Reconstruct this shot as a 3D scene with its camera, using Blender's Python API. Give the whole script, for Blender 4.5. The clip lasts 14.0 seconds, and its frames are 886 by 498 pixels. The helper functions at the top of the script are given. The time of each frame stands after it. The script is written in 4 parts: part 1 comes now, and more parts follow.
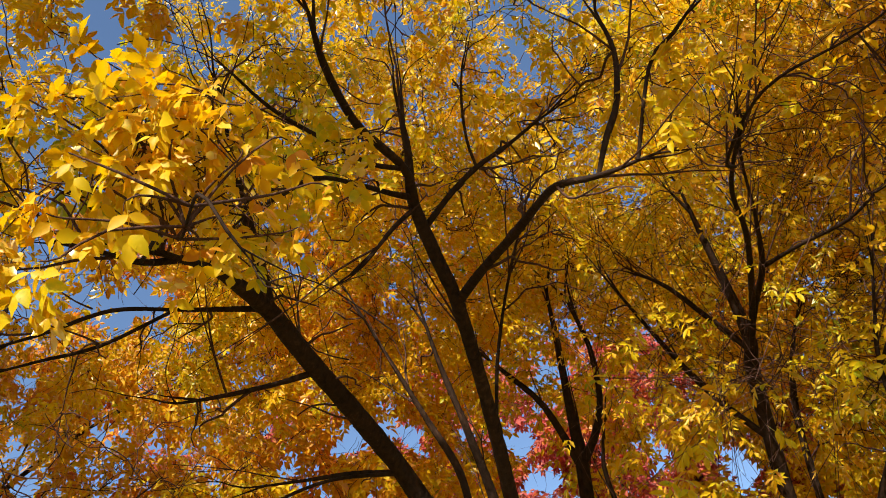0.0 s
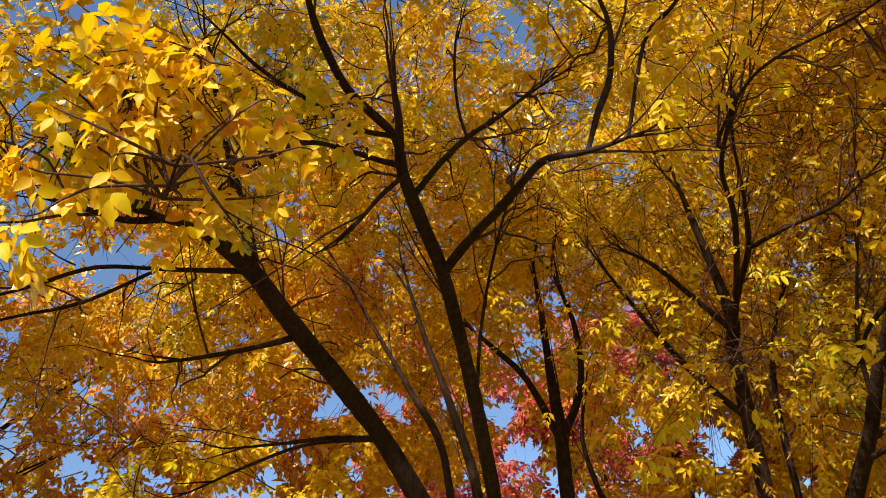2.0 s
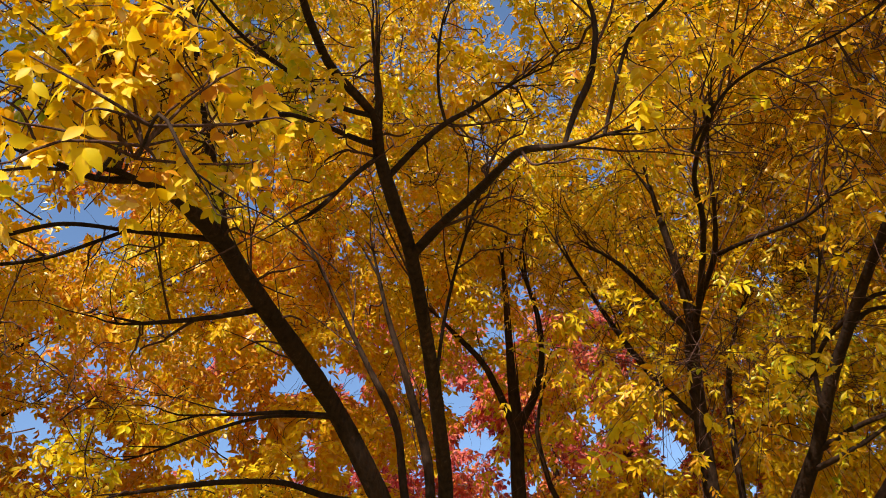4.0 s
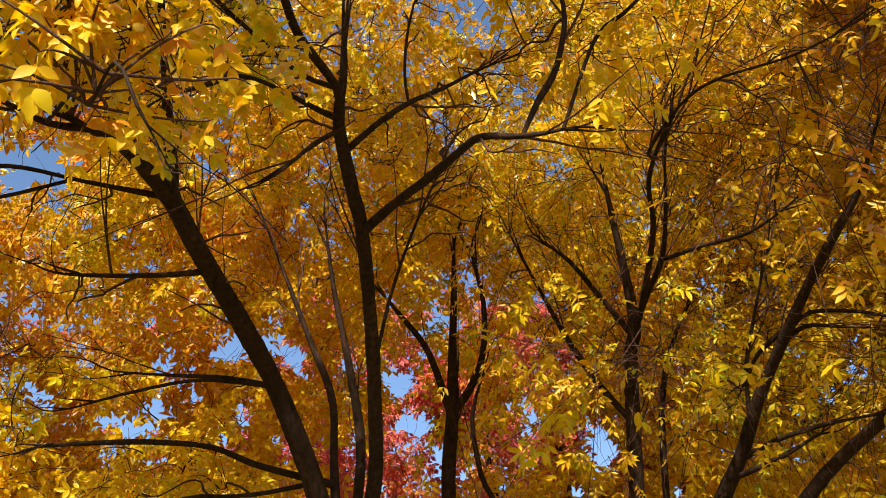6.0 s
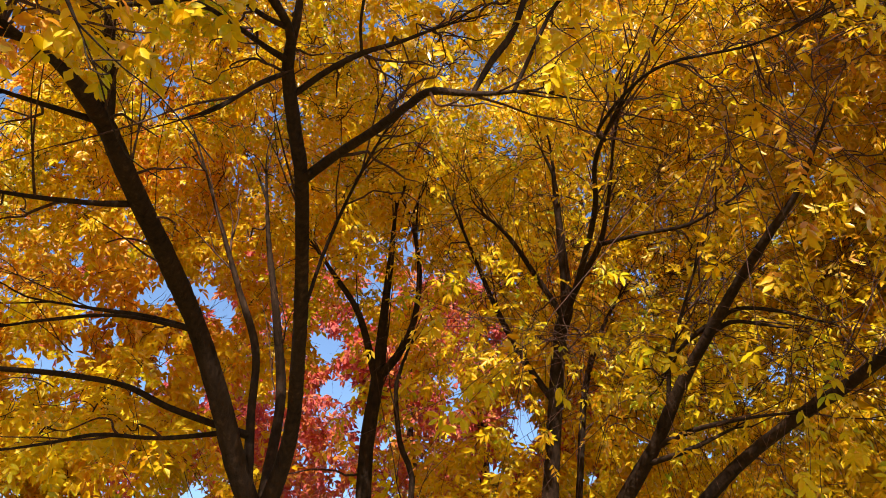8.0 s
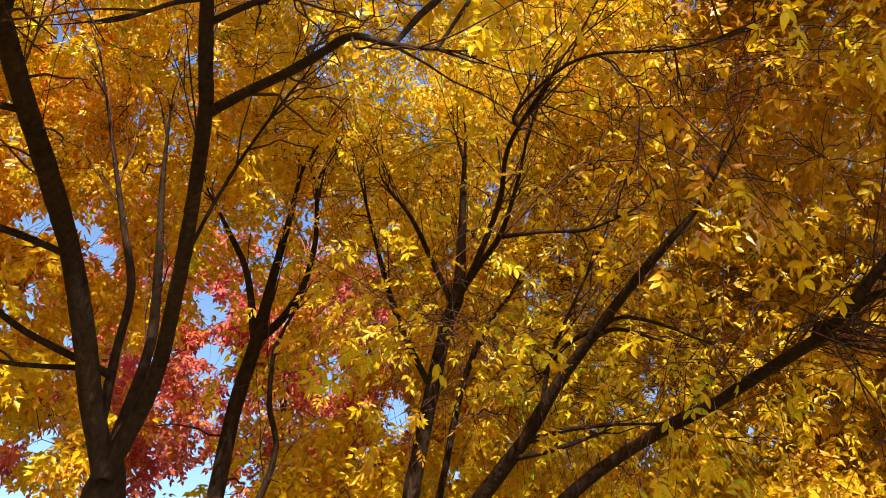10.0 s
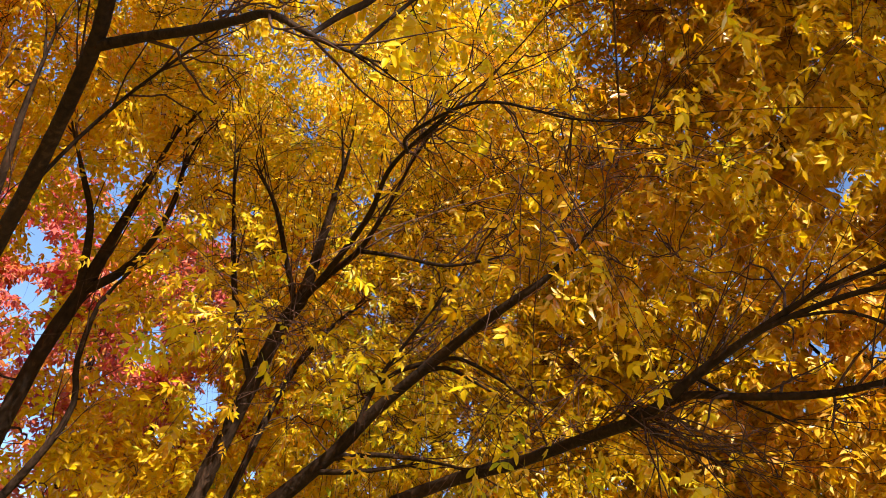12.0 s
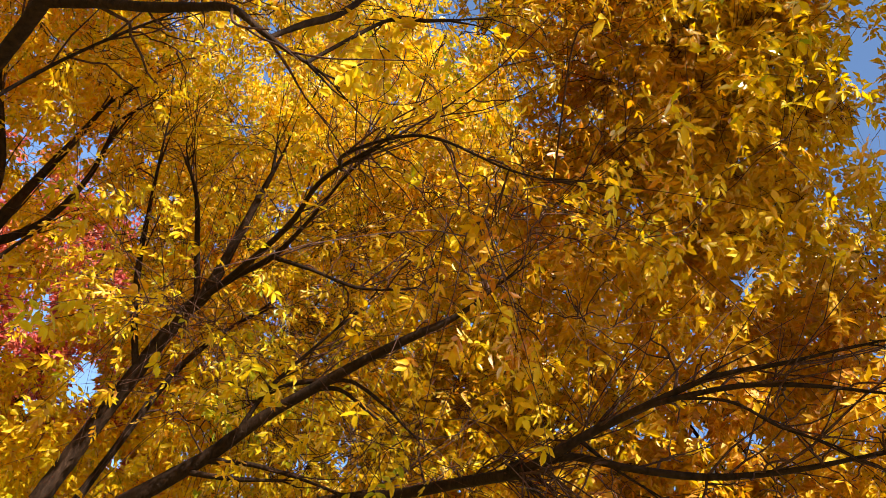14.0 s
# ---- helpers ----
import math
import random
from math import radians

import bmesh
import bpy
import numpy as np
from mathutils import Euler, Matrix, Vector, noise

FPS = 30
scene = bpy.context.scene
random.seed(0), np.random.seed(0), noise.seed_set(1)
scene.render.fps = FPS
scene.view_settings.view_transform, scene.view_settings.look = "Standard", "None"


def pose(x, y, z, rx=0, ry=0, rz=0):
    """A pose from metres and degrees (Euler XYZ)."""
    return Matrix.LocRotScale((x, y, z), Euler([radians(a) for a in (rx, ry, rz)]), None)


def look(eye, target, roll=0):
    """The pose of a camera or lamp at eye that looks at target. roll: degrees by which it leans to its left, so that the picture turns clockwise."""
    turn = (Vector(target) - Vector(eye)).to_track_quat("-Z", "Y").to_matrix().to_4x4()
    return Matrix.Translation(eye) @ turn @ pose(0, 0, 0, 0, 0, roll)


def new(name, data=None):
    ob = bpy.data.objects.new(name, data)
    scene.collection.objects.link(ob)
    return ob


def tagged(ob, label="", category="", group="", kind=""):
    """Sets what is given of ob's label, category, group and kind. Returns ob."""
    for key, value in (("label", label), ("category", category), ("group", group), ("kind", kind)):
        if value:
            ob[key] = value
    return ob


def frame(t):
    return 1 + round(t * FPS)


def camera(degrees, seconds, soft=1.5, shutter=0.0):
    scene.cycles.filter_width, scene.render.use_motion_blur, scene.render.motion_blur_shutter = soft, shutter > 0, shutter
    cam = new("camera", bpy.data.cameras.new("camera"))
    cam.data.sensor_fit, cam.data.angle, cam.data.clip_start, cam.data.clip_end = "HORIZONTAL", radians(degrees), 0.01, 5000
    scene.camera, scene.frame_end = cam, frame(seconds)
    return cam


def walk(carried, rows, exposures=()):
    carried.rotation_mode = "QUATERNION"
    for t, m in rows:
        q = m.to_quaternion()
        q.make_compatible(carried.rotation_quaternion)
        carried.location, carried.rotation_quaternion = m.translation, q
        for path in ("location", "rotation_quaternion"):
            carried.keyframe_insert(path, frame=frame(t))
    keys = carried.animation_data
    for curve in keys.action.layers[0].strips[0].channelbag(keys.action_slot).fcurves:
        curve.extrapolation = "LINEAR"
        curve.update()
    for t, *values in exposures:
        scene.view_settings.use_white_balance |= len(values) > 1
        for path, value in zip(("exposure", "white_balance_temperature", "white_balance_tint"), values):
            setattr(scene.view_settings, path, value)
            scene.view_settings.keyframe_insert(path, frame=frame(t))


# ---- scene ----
cam = camera(53.07, 14.0, soft=0.95)

# ---- camera path: a slow hand-held turn under the trees ----
walk(cam, [
    (0.0, pose(0.000, 0.000, 1.600, 129.002, 7.240, 5.828)),
    (0.5, pose(0.006, 0.001, 1.603, 128.387, 6.960, 5.654)),
    (1.0, pose(0.006, -0.000, 1.605, 127.831, 6.628, 5.183)),
    (1.5, pose(0.007, 0.007, 1.609, 127.270, 6.255, 4.627)),
    (2.0, pose(0.015, 0.005, 1.605, 126.787, 5.921, 3.923)),
    (4.5, pose(0.020, -0.003, 1.579, 125.352, 2.846, -1.407)),
    (5.0, pose(0.021, -0.005, 1.581, 125.021, 2.197, -2.681)),
    (5.5, pose(0.027, -0.006, 1.579, 124.692, 1.608, -4.067)),
    (6.0, pose(0.040, -0.002, 1.563, 124.385, 0.886, -5.621)),
    (6.5, pose(0.058, 0.006, 1.564, 123.927, 0.106, -7.228)),
    (7.0, pose(0.065, 0.015, 1.565, 123.411, -0.607, -8.792)),
    (7.5, pose(0.071, 0.050, 1.549, 123.009, -1.258, -10.232)),
    (10.0, pose(0.163, 0.236, 1.446, 123.299, -5.625, -21.861)),
    (10.5, pose(0.145, 0.252, 1.451, 124.015, -7.104, -25.618)),
    (11.0, pose(0.136, 0.263, 1.449, 124.913, -8.770, -29.797)),
    (11.5, pose(0.133, 0.266, 1.449, 125.949, -10.567, -34.124)),
    (12.0, pose(0.136, 0.268, 1.449, 127.018, -12.352, -38.265)),
    (12.5, pose(0.120, 0.259, 1.448, 128.223, -13.905, -41.863)),
    (13.0, pose(0.100, 0.257, 1.439, 129.432, -15.152, -44.939)),
    (13.5, pose(0.096, 0.263, 1.440, 130.518, -16.089, -47.476)),
    (14.0, pose(0.097, 0.269, 1.442, 131.674, -16.950, -49.666)),
], exposures=[(0.0, 0.86), (2.0, 0.90), (5.0, 0.98), (7.5, 1.12), (10.0, 1.29), (14.0, 1.40)])

# ---- daylight ----
SUN_AZ, SUN_EL = -162.0, 36.0          # degrees: azimuth from +y towards +x, elevation
SUN_STRENGTH, SKY_STRENGTH = 5.0, 0.108
sun_way = Vector((math.sin(radians(SUN_AZ)) * math.cos(radians(SUN_EL)),
                  math.cos(radians(SUN_AZ)) * math.cos(radians(SUN_EL)), math.sin(radians(SUN_EL))))
world = bpy.data.worlds.new("autumn_sky")
scene.world = world
world.use_nodes = True
wn = world.node_tree.nodes
sky = wn.new("ShaderNodeTexSky")
sky.sky_type, sky.sun_disc = "NISHITA", False
sky.sun_elevation, sky.sun_rotation = radians(SUN_EL), radians(SUN_AZ)
sky.air_density, sky.dust_density, sky.ozone_density = 1.0, 0.1, 3.0
world.node_tree.links.new(sky.outputs[0], wn["Background"].inputs[0])
wn["Background"].inputs[1].default_value = SKY_STRENGTH
sun = new("sun", bpy.data.lights.new("sun", "SUN"))
sun.data.energy, sun.data.angle, sun.data.color = SUN_STRENGTH, radians(0.53), (1.0, 0.94, 0.82)
sun.matrix_world = look(sun_way * 60, (0, 0, 0))


# ---- materials ----
def material(name):
    m = bpy.data.materials.new(name)
    m.use_nodes = True
    m.node_tree.nodes.clear()
    return m, m.node_tree.nodes, m.node_tree.links


def ramp(nodes, stops):
    r = nodes.new("ShaderNodeValToRGB")
    el = r.color_ramp.elements
    el[0].position, el[0].color = stops[0][0], (*stops[0][1], 1)
    el[1].position, el[1].color = stops[-1][0], (*stops[-1][1], 1)
    for p, c in stops[1:-1]:
        e = el.new(p)
        e.color = (*c, 1)
    return r


def leaf_material(name, stops, patch, through_share=0.55):
    """Thin autumn leaf: reflects, lets light through, slight waxy sheen. patch: size of colour drifts in the crown."""
    m, n, l = material(name)
    geo = n.new("ShaderNodeNewGeometry")
    info = n.new("ShaderNodeObjectInfo")
    big = n.new("ShaderNodeTexNoise")
    big.inputs["Scale"].default_value, big.inputs["Detail"].default_value = patch, 2.0
    l.new(geo.outputs["Position"], big.inputs["Vector"])
    fine = n.new("ShaderNodeTexNoise")
    fine.inputs["Scale"].default_value, fine.inputs["Detail"].default_value = 45.0, 3.0
    l.new(geo.outputs["Position"], fine.inputs["Vector"])
    a = n.new("ShaderNodeMath"); a.operation = "MULTIPLY_ADD"
    l.new(geo.outputs["Random Per Island"], a.inputs[0]); a.inputs[1].default_value = 0.5
    b = n.new("ShaderNodeMath"); b.operation = "MULTIPLY_ADD"
    l.new(big.outputs["Fac"], b.inputs[0]); b.inputs[1].default_value, b.inputs[2].default_value = 1.5, -0.69
    l.new(b.outputs[0], a.inputs[2])
    c = n.new("ShaderNodeMath"); c.operation = "MULTIPLY_ADD"
    l.new(fine.outputs["Fac"], c.inputs[0]); c.inputs[1].default_value = 0.35
    l.new(a.outputs[0], c.inputs[2])
    d = n.new("ShaderNodeMath"); d.operation = "MULTIPLY_ADD"
    l.new(info.outputs["Random"], d.inputs[0]); d.inputs[1].default_value = 0.12
    l.new(c.outputs[0], d.inputs[2])
    r = ramp(n, stops)
    l.new(d.outputs[0], r.inputs[0])
    dif = n.new("ShaderNodeBsdfDiffuse")
    l.new(r.outputs[0], dif.inputs["Color"])
    tr = n.new("ShaderNodeBsdfTranslucent")
    deep = n.new("ShaderNodeGamma"); deep.inputs[1].default_value = 1.25
    l.new(r.outputs[0], deep.inputs[0]); l.new(deep.outputs[0], tr.inputs["Color"])
    mix = n.new("ShaderNodeMixShader"); mix.inputs[0].default_value = through_share
    l.new(dif.outputs[0], mix.inputs[1]); l.new(tr.outputs[0], mix.inputs[2])
    gl = n.new("ShaderNodeBsdfGlossy"); gl.inputs["Roughness"].default_value = 0.48
    gl.inputs["Color"].default_value = (1.0, 0.95, 0.80, 1)
    fr = n.new("ShaderNodeFresnel"); fr.inputs[0].default_value = 1.45
    k = n.new("ShaderNodeMath"); k.operation = "MULTIPLY_ADD"; k.use_clamp = True
    l.new(fr.outputs[0], k.inputs[0]); k.inputs[1].default_value, k.inputs[2].default_value = 0.15, 0.008
    mix2 = n.new("ShaderNodeMixShader")
    l.new(k.outputs[0], mix2.inputs[0]); l.new(mix.outputs[0], mix2.inputs[1]); l.new(gl.outputs[0], mix2.inputs[2])
    out = n.new("ShaderNodeOutputMaterial")
    l.new(mix2.outputs[0], out.inputs[0])
    return m


def bark_material(name, dark, pale, scale):
    m, n, l = material(name)
    geo = n.new("ShaderNodeNewGeometry")
    mp = n.new("ShaderNodeMapping"); mp.inputs["Scale"].default_value = (1, 1, 0.35)
    l.new(geo.outputs["Position"], mp.inputs[0])
    t1 = n.new("ShaderNodeTexNoise"); t1.inputs["Scale"].default_value, t1.inputs["Detail"].default_value = scale, 6
    t2 = n.new("ShaderNodeTexNoise"); t2.inputs["Scale"].default_value, t2.inputs["Detail"].default_value = 3.0, 3
    l.new(mp.outputs[0], t1.inputs["Vector"]); l.new(geo.outputs["Position"], t2.inputs["Vector"])
    s = n.new("ShaderNodeMath"); s.operation = "MULTIPLY_ADD"
    l.new(t2.outputs["Fac"], s.inputs[0]); s.inputs[1].default_value = 0.6; l.new(t1.outputs["Fac"], s.inputs[2])
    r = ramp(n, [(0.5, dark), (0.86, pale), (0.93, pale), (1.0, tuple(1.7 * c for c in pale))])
    l.new(s.outputs[0], r.inputs[0])
    bs = n.new("ShaderNodeBsdfPrincipled"); bs.inputs["Roughness"].default_value = 0.8
    bs.inputs["Specular IOR Level"].default_value = 0.12
    l.new(r.outputs[0], bs.inputs["Base Color"])
    bu = n.new("ShaderNodeBump"); bu.inputs["Strength"].default_value, bu.inputs["Distance"].default_value = 0.9, 0.015
    l.new(t1.outputs["Fac"], bu.inputs["Height"]); l.new(bu.outputs[0], bs.inputs["Normal"])
    out = n.new("ShaderNodeOutputMaterial"); l.new(bs.outputs[0], out.inputs[0])
    return m


GOLD = leaf_material("golden_leaf", [(0.08, (0.40, 0.44, 0.014)), (0.24, (0.75, 0.57, 0.006)), (0.60, (0.79, 0.50, 0.004)), (0.86, (0.78, 0.39, 0.006)), (1.0, (0.58, 0.21, 0.012))], 0.8)
YELLOW = leaf_material("yellow_leaf", [(0.08, (0.42, 0.46, 0.012)), (0.26, (0.77, 0.585, 0.006)), (0.64, (0.80, 0.515, 0.003)), (0.88, (0.78, 0.41, 0.004)), (1.0, (0.64, 0.25, 0.010))], 0.8)
AMBER = leaf_material("amber_leaf", [(0.1, (0.74, 0.53, 0.008)), (0.5, (0.74, 0.48, 0.010)), (0.82, (0.68, 0.38, 0.014)), (1.0, (0.48, 0.20, 0.018))], 0.6)
ORANGE = leaf_material("orange_leaf", [(0.1, (0.74, 0.55, 0.010)), (0.45, (0.77, 0.47, 0.012)), (0.80, (0.72, 0.33, 0.016)), (1.0, (0.58, 0.15, 0.025))], 0.5)
RED = leaf_material("red_leaf", [(0.1, (0.70, 0.36, 0.02)), (0.34, (0.68, 0.24, 0.04)), (0.55, (0.64, 0.14, 0.10)), (1.0, (0.54, 0.085, 0.12))], 0.7)
# bark colours set darker than bark itself, standing in for the crowns' shade
BARK = bark_material("shade_toned_bark", (0.009, 0.0044, 0.0024), (0.030, 0.0152, 0.0085), 38)
TWIG = bark_material("twig_bark", (0.022, 0.0075, 0.005), (0.08, 0.038, 0.026), 60)


# unseen lawn; its yellow leaf cover is toned to bounce light up into the crowns
def ground_material():
    m, n, l = material("bounce_toned_lawn")
    geo = n.new("ShaderNodeNewGeometry")
    t1 = n.new("ShaderNodeTexNoise"); t1.inputs["Scale"].default_value, t1.inputs["Detail"].default_value = 9, 6
    t2 = n.new("ShaderNodeTexVoronoi"); t2.inputs["Scale"].default_value = 11
    l.new(geo.outputs["Position"], t1.inputs["Vector"]); l.new(geo.outputs["Position"], t2.inputs["Vector"])
    grass = ramp(n, [(0.35, (0.045, 0.07, 0.012)), (0.7, (0.09, 0.125, 0.03))])
    leaf = ramp(n, [(0.2, (0.38, 0.25, 0.03)), (0.6, (0.31, 0.18, 0.03)), (0.9, (0.18, 0.09, 0.03))])
    l.new(t1.outputs["Fac"], grass.inputs[0]); l.new(t2.outputs["Color"], leaf.inputs[0])
    cut = ramp(n, [(0.43, (0, 0, 0)), (0.54, (1, 1, 1))])
    t3 = n.new("ShaderNodeTexNoise"); t3.inputs["Scale"].default_value, t3.inputs["Detail"].default_value = 3, 5
    l.new(geo.outputs["Position"], t3.inputs["Vector"]); l.new(t3.outputs["Fac"], cut.inputs[0])
    mx = n.new("ShaderNodeMix"); mx.data_type = "RGBA"
    l.new(cut.outputs[0], mx.inputs["Factor"]); l.new(grass.outputs[0], mx.inputs["A"]); l.new(leaf.outputs[0], mx.inputs["B"])
    bs = n.new("ShaderNodeBsdfPrincipled"); bs.inputs["Roughness"].default_value = 0.9
    l.new(mx.outputs["Result"], bs.inputs["Base Color"])
    bu = n.new("ShaderNodeBump"); bu.inputs["Distance"].default_value = 0.03
    l.new(t1.outputs["Fac"], bu.inputs["Height"]); l.new(bu.outputs[0], bs.inputs["Normal"])
    out = n.new("ShaderNodeOutputMaterial"); l.new(bs.outputs[0], out.inputs[0])
    return m


# ---- mesh helpers ----
def quick_mesh(name, verts, faces, mat, smooth=True):
    """A mesh from numpy arrays: verts (n, 3) and faces (m, 3 or 4)."""
    me = bpy.data.meshes.new(name)
    verts = np.asarray(verts, np.float32)
    faces = np.asarray(faces, np.int32)
    k = faces.shape[1]
    me.vertices.add(len(verts)); me.vertices.foreach_set("co", verts.ravel())
    me.loops.add(faces.size); me.loops.foreach_set("vertex_index", faces.ravel())
    me.polygons.add(len(faces)); me.polygons.foreach_set("loop_start", np.arange(0, faces.size, k, dtype=np.int32))
    me.polygons.foreach_set("use_smooth", np.full(len(faces), smooth))
    me.update(calc_edges=True)
    me.materials.append(mat)
    return me


def part(name, me, parent, label=""):
    ob = new(name, me)
    ob.parent = parent
    ob.matrix_parent_inverse = parent.matrix_world.inverted()
    return tagged(ob, label)


def thing(name, place, label, category, group="", kind=""):
    ob = new(name)
    ob.location = place
    ob.empty_display_size = 0.3
    bpy.context.view_layer.update()
    return tagged(ob, label, category, group, kind)


def spline(points, step):
    """Points along a smooth curve through control rows (x, y, z, r), about step metres apart."""
    p = np.array(points, float)
    p = np.vstack([2 * p[0] - p[1], p, 2 * p[-1] - p[-2]])
    rows = []
    for i in range(1, len(p) - 2):
        a, b, c, d = p[i - 1], p[i], p[i + 1], p[i + 2]
        n = max(2, int(np.linalg.norm(c[:3] - b[:3]) / step))
        for t in np.arange(n) / n:
            rows.append(0.5 * (2 * b + (c - a) * t + (2 * a - 5 * b + 4 * c - d) * t * t + (3 * b - a - 3 * c + d) * t ** 3))
    rows.append(p[-2])
    rows = np.array(rows)
    rows[:, 3] = np.maximum(rows[:, 3], 0.0015)
    return rows


def drawn_out(points, rng):
    """A limb's control rows with its end carried on, and the two or three thin forks that it runs out into."""
    p = [tuple(q) for q in points]
    p[-1] = (*p[-1][:3], p[-1][3] * 0.7)
    a, b = np.array(p[-2]), np.array(p[-1])
    lead = unit(b[:3] - a[:3])
    out = []
    for k in range(3):
        way, at, r, rows = lead, b[:3], b[3], []
        if k:
            rows.append(tuple(a * 0.4 + b * 0.6 if k == 1 else b))
            r *= 0.6
        for _ in range(4):
            way = unit(way + rng.normal(size=3) * (0.22 if k == 0 else 0.42) + np.array([0, 0, 0.06]))
            at = at + way * (0.10 + 5 * b[3])
            r *= 0.66
            rows.append((*at, max(r, 0.002)))
        out.append(p + rows if k == 0 else rows)
    return out


def tube(rows, sides, rough=0.0, rng=None, closed=True):
    """Verts and quads of a tapered tube along rows (x, y, z, r)."""
    c, r = rows[:, :3], rows[:, 3]
    n = len(c)
    tan = np.gradient(c, axis=0)
    tan /= np.linalg.norm(tan, axis=1)[:, None] + 1e-9
    ref = np.array([0.31, 0.17, 0.93]) if abs(tan[0, 2]) < 0.8 else np.array([0.93, 0.31, 0.1])
    u = np.cross(tan, ref); u /= np.linalg.norm(u, axis=1)[:, None] + 1e-9
    v = np.cross(tan, u)
    ang = np.linspace(0, 2 * math.pi, sides, endpoint=False)
    rad = r[:, None] * np.ones(sides)
    if rough and rng is not None:
        rad = rad * (1 + rough * rng.normal(size=(n, sides)).clip(-2, 2))
        lump = np.interp(np.arange(n), np.linspace(0, n, max(3, n // 4)), rng.uniform(-1, 1, max(3, n // 4)))
        rad = rad * (1 + 0.07 * lump)[:, None]
    vs = c[:, None] + rad[..., None] * (np.cos(ang)[None, :, None] * u[:, None] + np.sin(ang)[None, :, None] * v[:, None])
    vs = vs.reshape(-1, 3)
    i = np.arange(n - 1)[:, None] * sides + np.arange(sides)[None]
    j = np.arange(n - 1)[:, None] * sides + (np.arange(sides)[None] + 1) % sides
    f = np.stack([i, j, j + sides, i + sides], -1).reshape(-1, 4)
    if not closed:
        return vs, f
    tip = np.vstack([vs, c[-1] + tan[-1] * r[-1]])
    e = (n - 1) * sides + np.arange(sides)
    cap = np.stack([e, (n - 1) * sides + (np.arange(sides) + 1) % sides, np.full(sides, len(vs)), np.full(sides, len(vs))], -1)
    return tip, np.vstack([f, cap])


def leaflet(detail, length, width, rng):
    """One ovate leaflet along +x with a folded midrib and a drooping tip. detail 0: two triangles' worth, 1: medium, 2: fine."""
    bend, fold = rng.uniform(0.05, 0.35), rng.uniform(0.15, 0.45)
    if detail == 0:
        s, w = np.array([0, 0.45, 1.0]), np.array([0, 1.0, 0])
    elif detail == 1:
        s, w = np.array([0, 0.2, 0.5, 0.8, 1.0]), np.array([0.0, 0.74, 1.0, 0.64, 0.0])
    else:
        s = np.array([0, 0.12, 0.28, 0.45, 0.62, 0.8, 0.92, 1.0])
        w = np.array([0.05, 0.55, 0.93, 1.0, 0.88, 0.55, 0.24, 0.0])
    mid = np.stack([s * length, 0 * s, -bend * length * s * s], -1)
    wob = 1 + 0.12 * rng.normal(size=len(s)) * (detail > 1)
    left = mid + np.stack([0 * s, w * width / 2 * wob, w * width / 2 * fold], -1)
    right = mid + np.stack([0 * s, -w * width / 2 * wob, w * width / 2 * fold], -1)
    n = len(s)
    if detail < 2:
        v = [mid[0], mid[-1], *left[1:-1], *right[1:-1]]
        k = n - 2
        if detail == 0:
            f = [(0, 1, 2, 2), (0, 3, 1, 1)]
        else:
            f = [(0, 3, 2, 2), (0, 4, 3, 3), (0, 1, 4, 4), (0, 5, 6, 6), (0, 6, 7, 7), (0, 7, 1, 1)]
        return np.array(v), np.array(f)
    v = np.vstack([mid, left, right])
    i = np.arange(n - 1)
    f = np.vstack([np.stack([i, i + 1, n + i + 1, n + i], -1), np.stack([i + 1, i, 2 * n + i, 2 * n + i + 1], -1)])
    return v, f


def compound_leaf(detail, rng, size=1.0, slim=1.0):
    """A feathered ash leaf along +x, z its upper side: five to seven leaflets on a thin stalk."""
    pairs = rng.integers(2, 4)
    stalk = 0.17 * size * rng.uniform(0.8, 1.15)
    vs, fs, base = [], [], 0
    spots = [(1.0, 0.0)]
    for k in range(pairs):
        at = 0.42 + 0.48 * k / max(1, pairs - 1)
        spots += [(at, 1), (at, -1)]
    for at, side in spots:
        ln = 0.088 * size * rng.uniform(0.75, 1.15)
        v, f = leaflet(detail, ln, ln * slim * rng.uniform(0.46, 0.60), rng)
        turn = Euler((rng.normal() * 0.35, rng.normal() * 0.25 + 0.15, side * rng.uniform(0.75, 1.15) + rng.normal() * 0.12)).to_matrix()
        v = v @ np.array(turn).T + np.array([at * stalk, 0, -0.25 * stalk * at * at])
        vs.append(v); fs.append(f + base); base += len(v)
    if detail == 1:
        tip = np.array([stalk, 0, -0.25 * stalk])
        v = np.array([(0, -0.0012, 0), (0, 0.0012, 0), tip + (0, 0.0008, 0), tip - (0, 0.0008, 0)])
        vs.append(v); fs.append(np.array([(0, 1, 2, 2), (0, 2, 3, 3)]) + base)
    if detail > 1:
        s = np.linspace(0, 1, 5)
        rows = np.stack([s * stalk, 0 * s, -0.25 * stalk * s * s, np.full(len(s), 0.0011)], -1)
        v, f = tube(rows, 3)
        vs.append(v); fs.append(f + base)
    return np.vstack(vs), np.vstack(fs)


def unit(a):
    return a / (np.linalg.norm(a, axis=-1, keepdims=True) + 1e-9)


# ---- limbs of the trees overhead ----
def bough(*stations):
    """A limb from its fork outward: where its axis passes (x, y, z) and how thick it is there (radius)."""
    return [tuple(s) for s in stations]


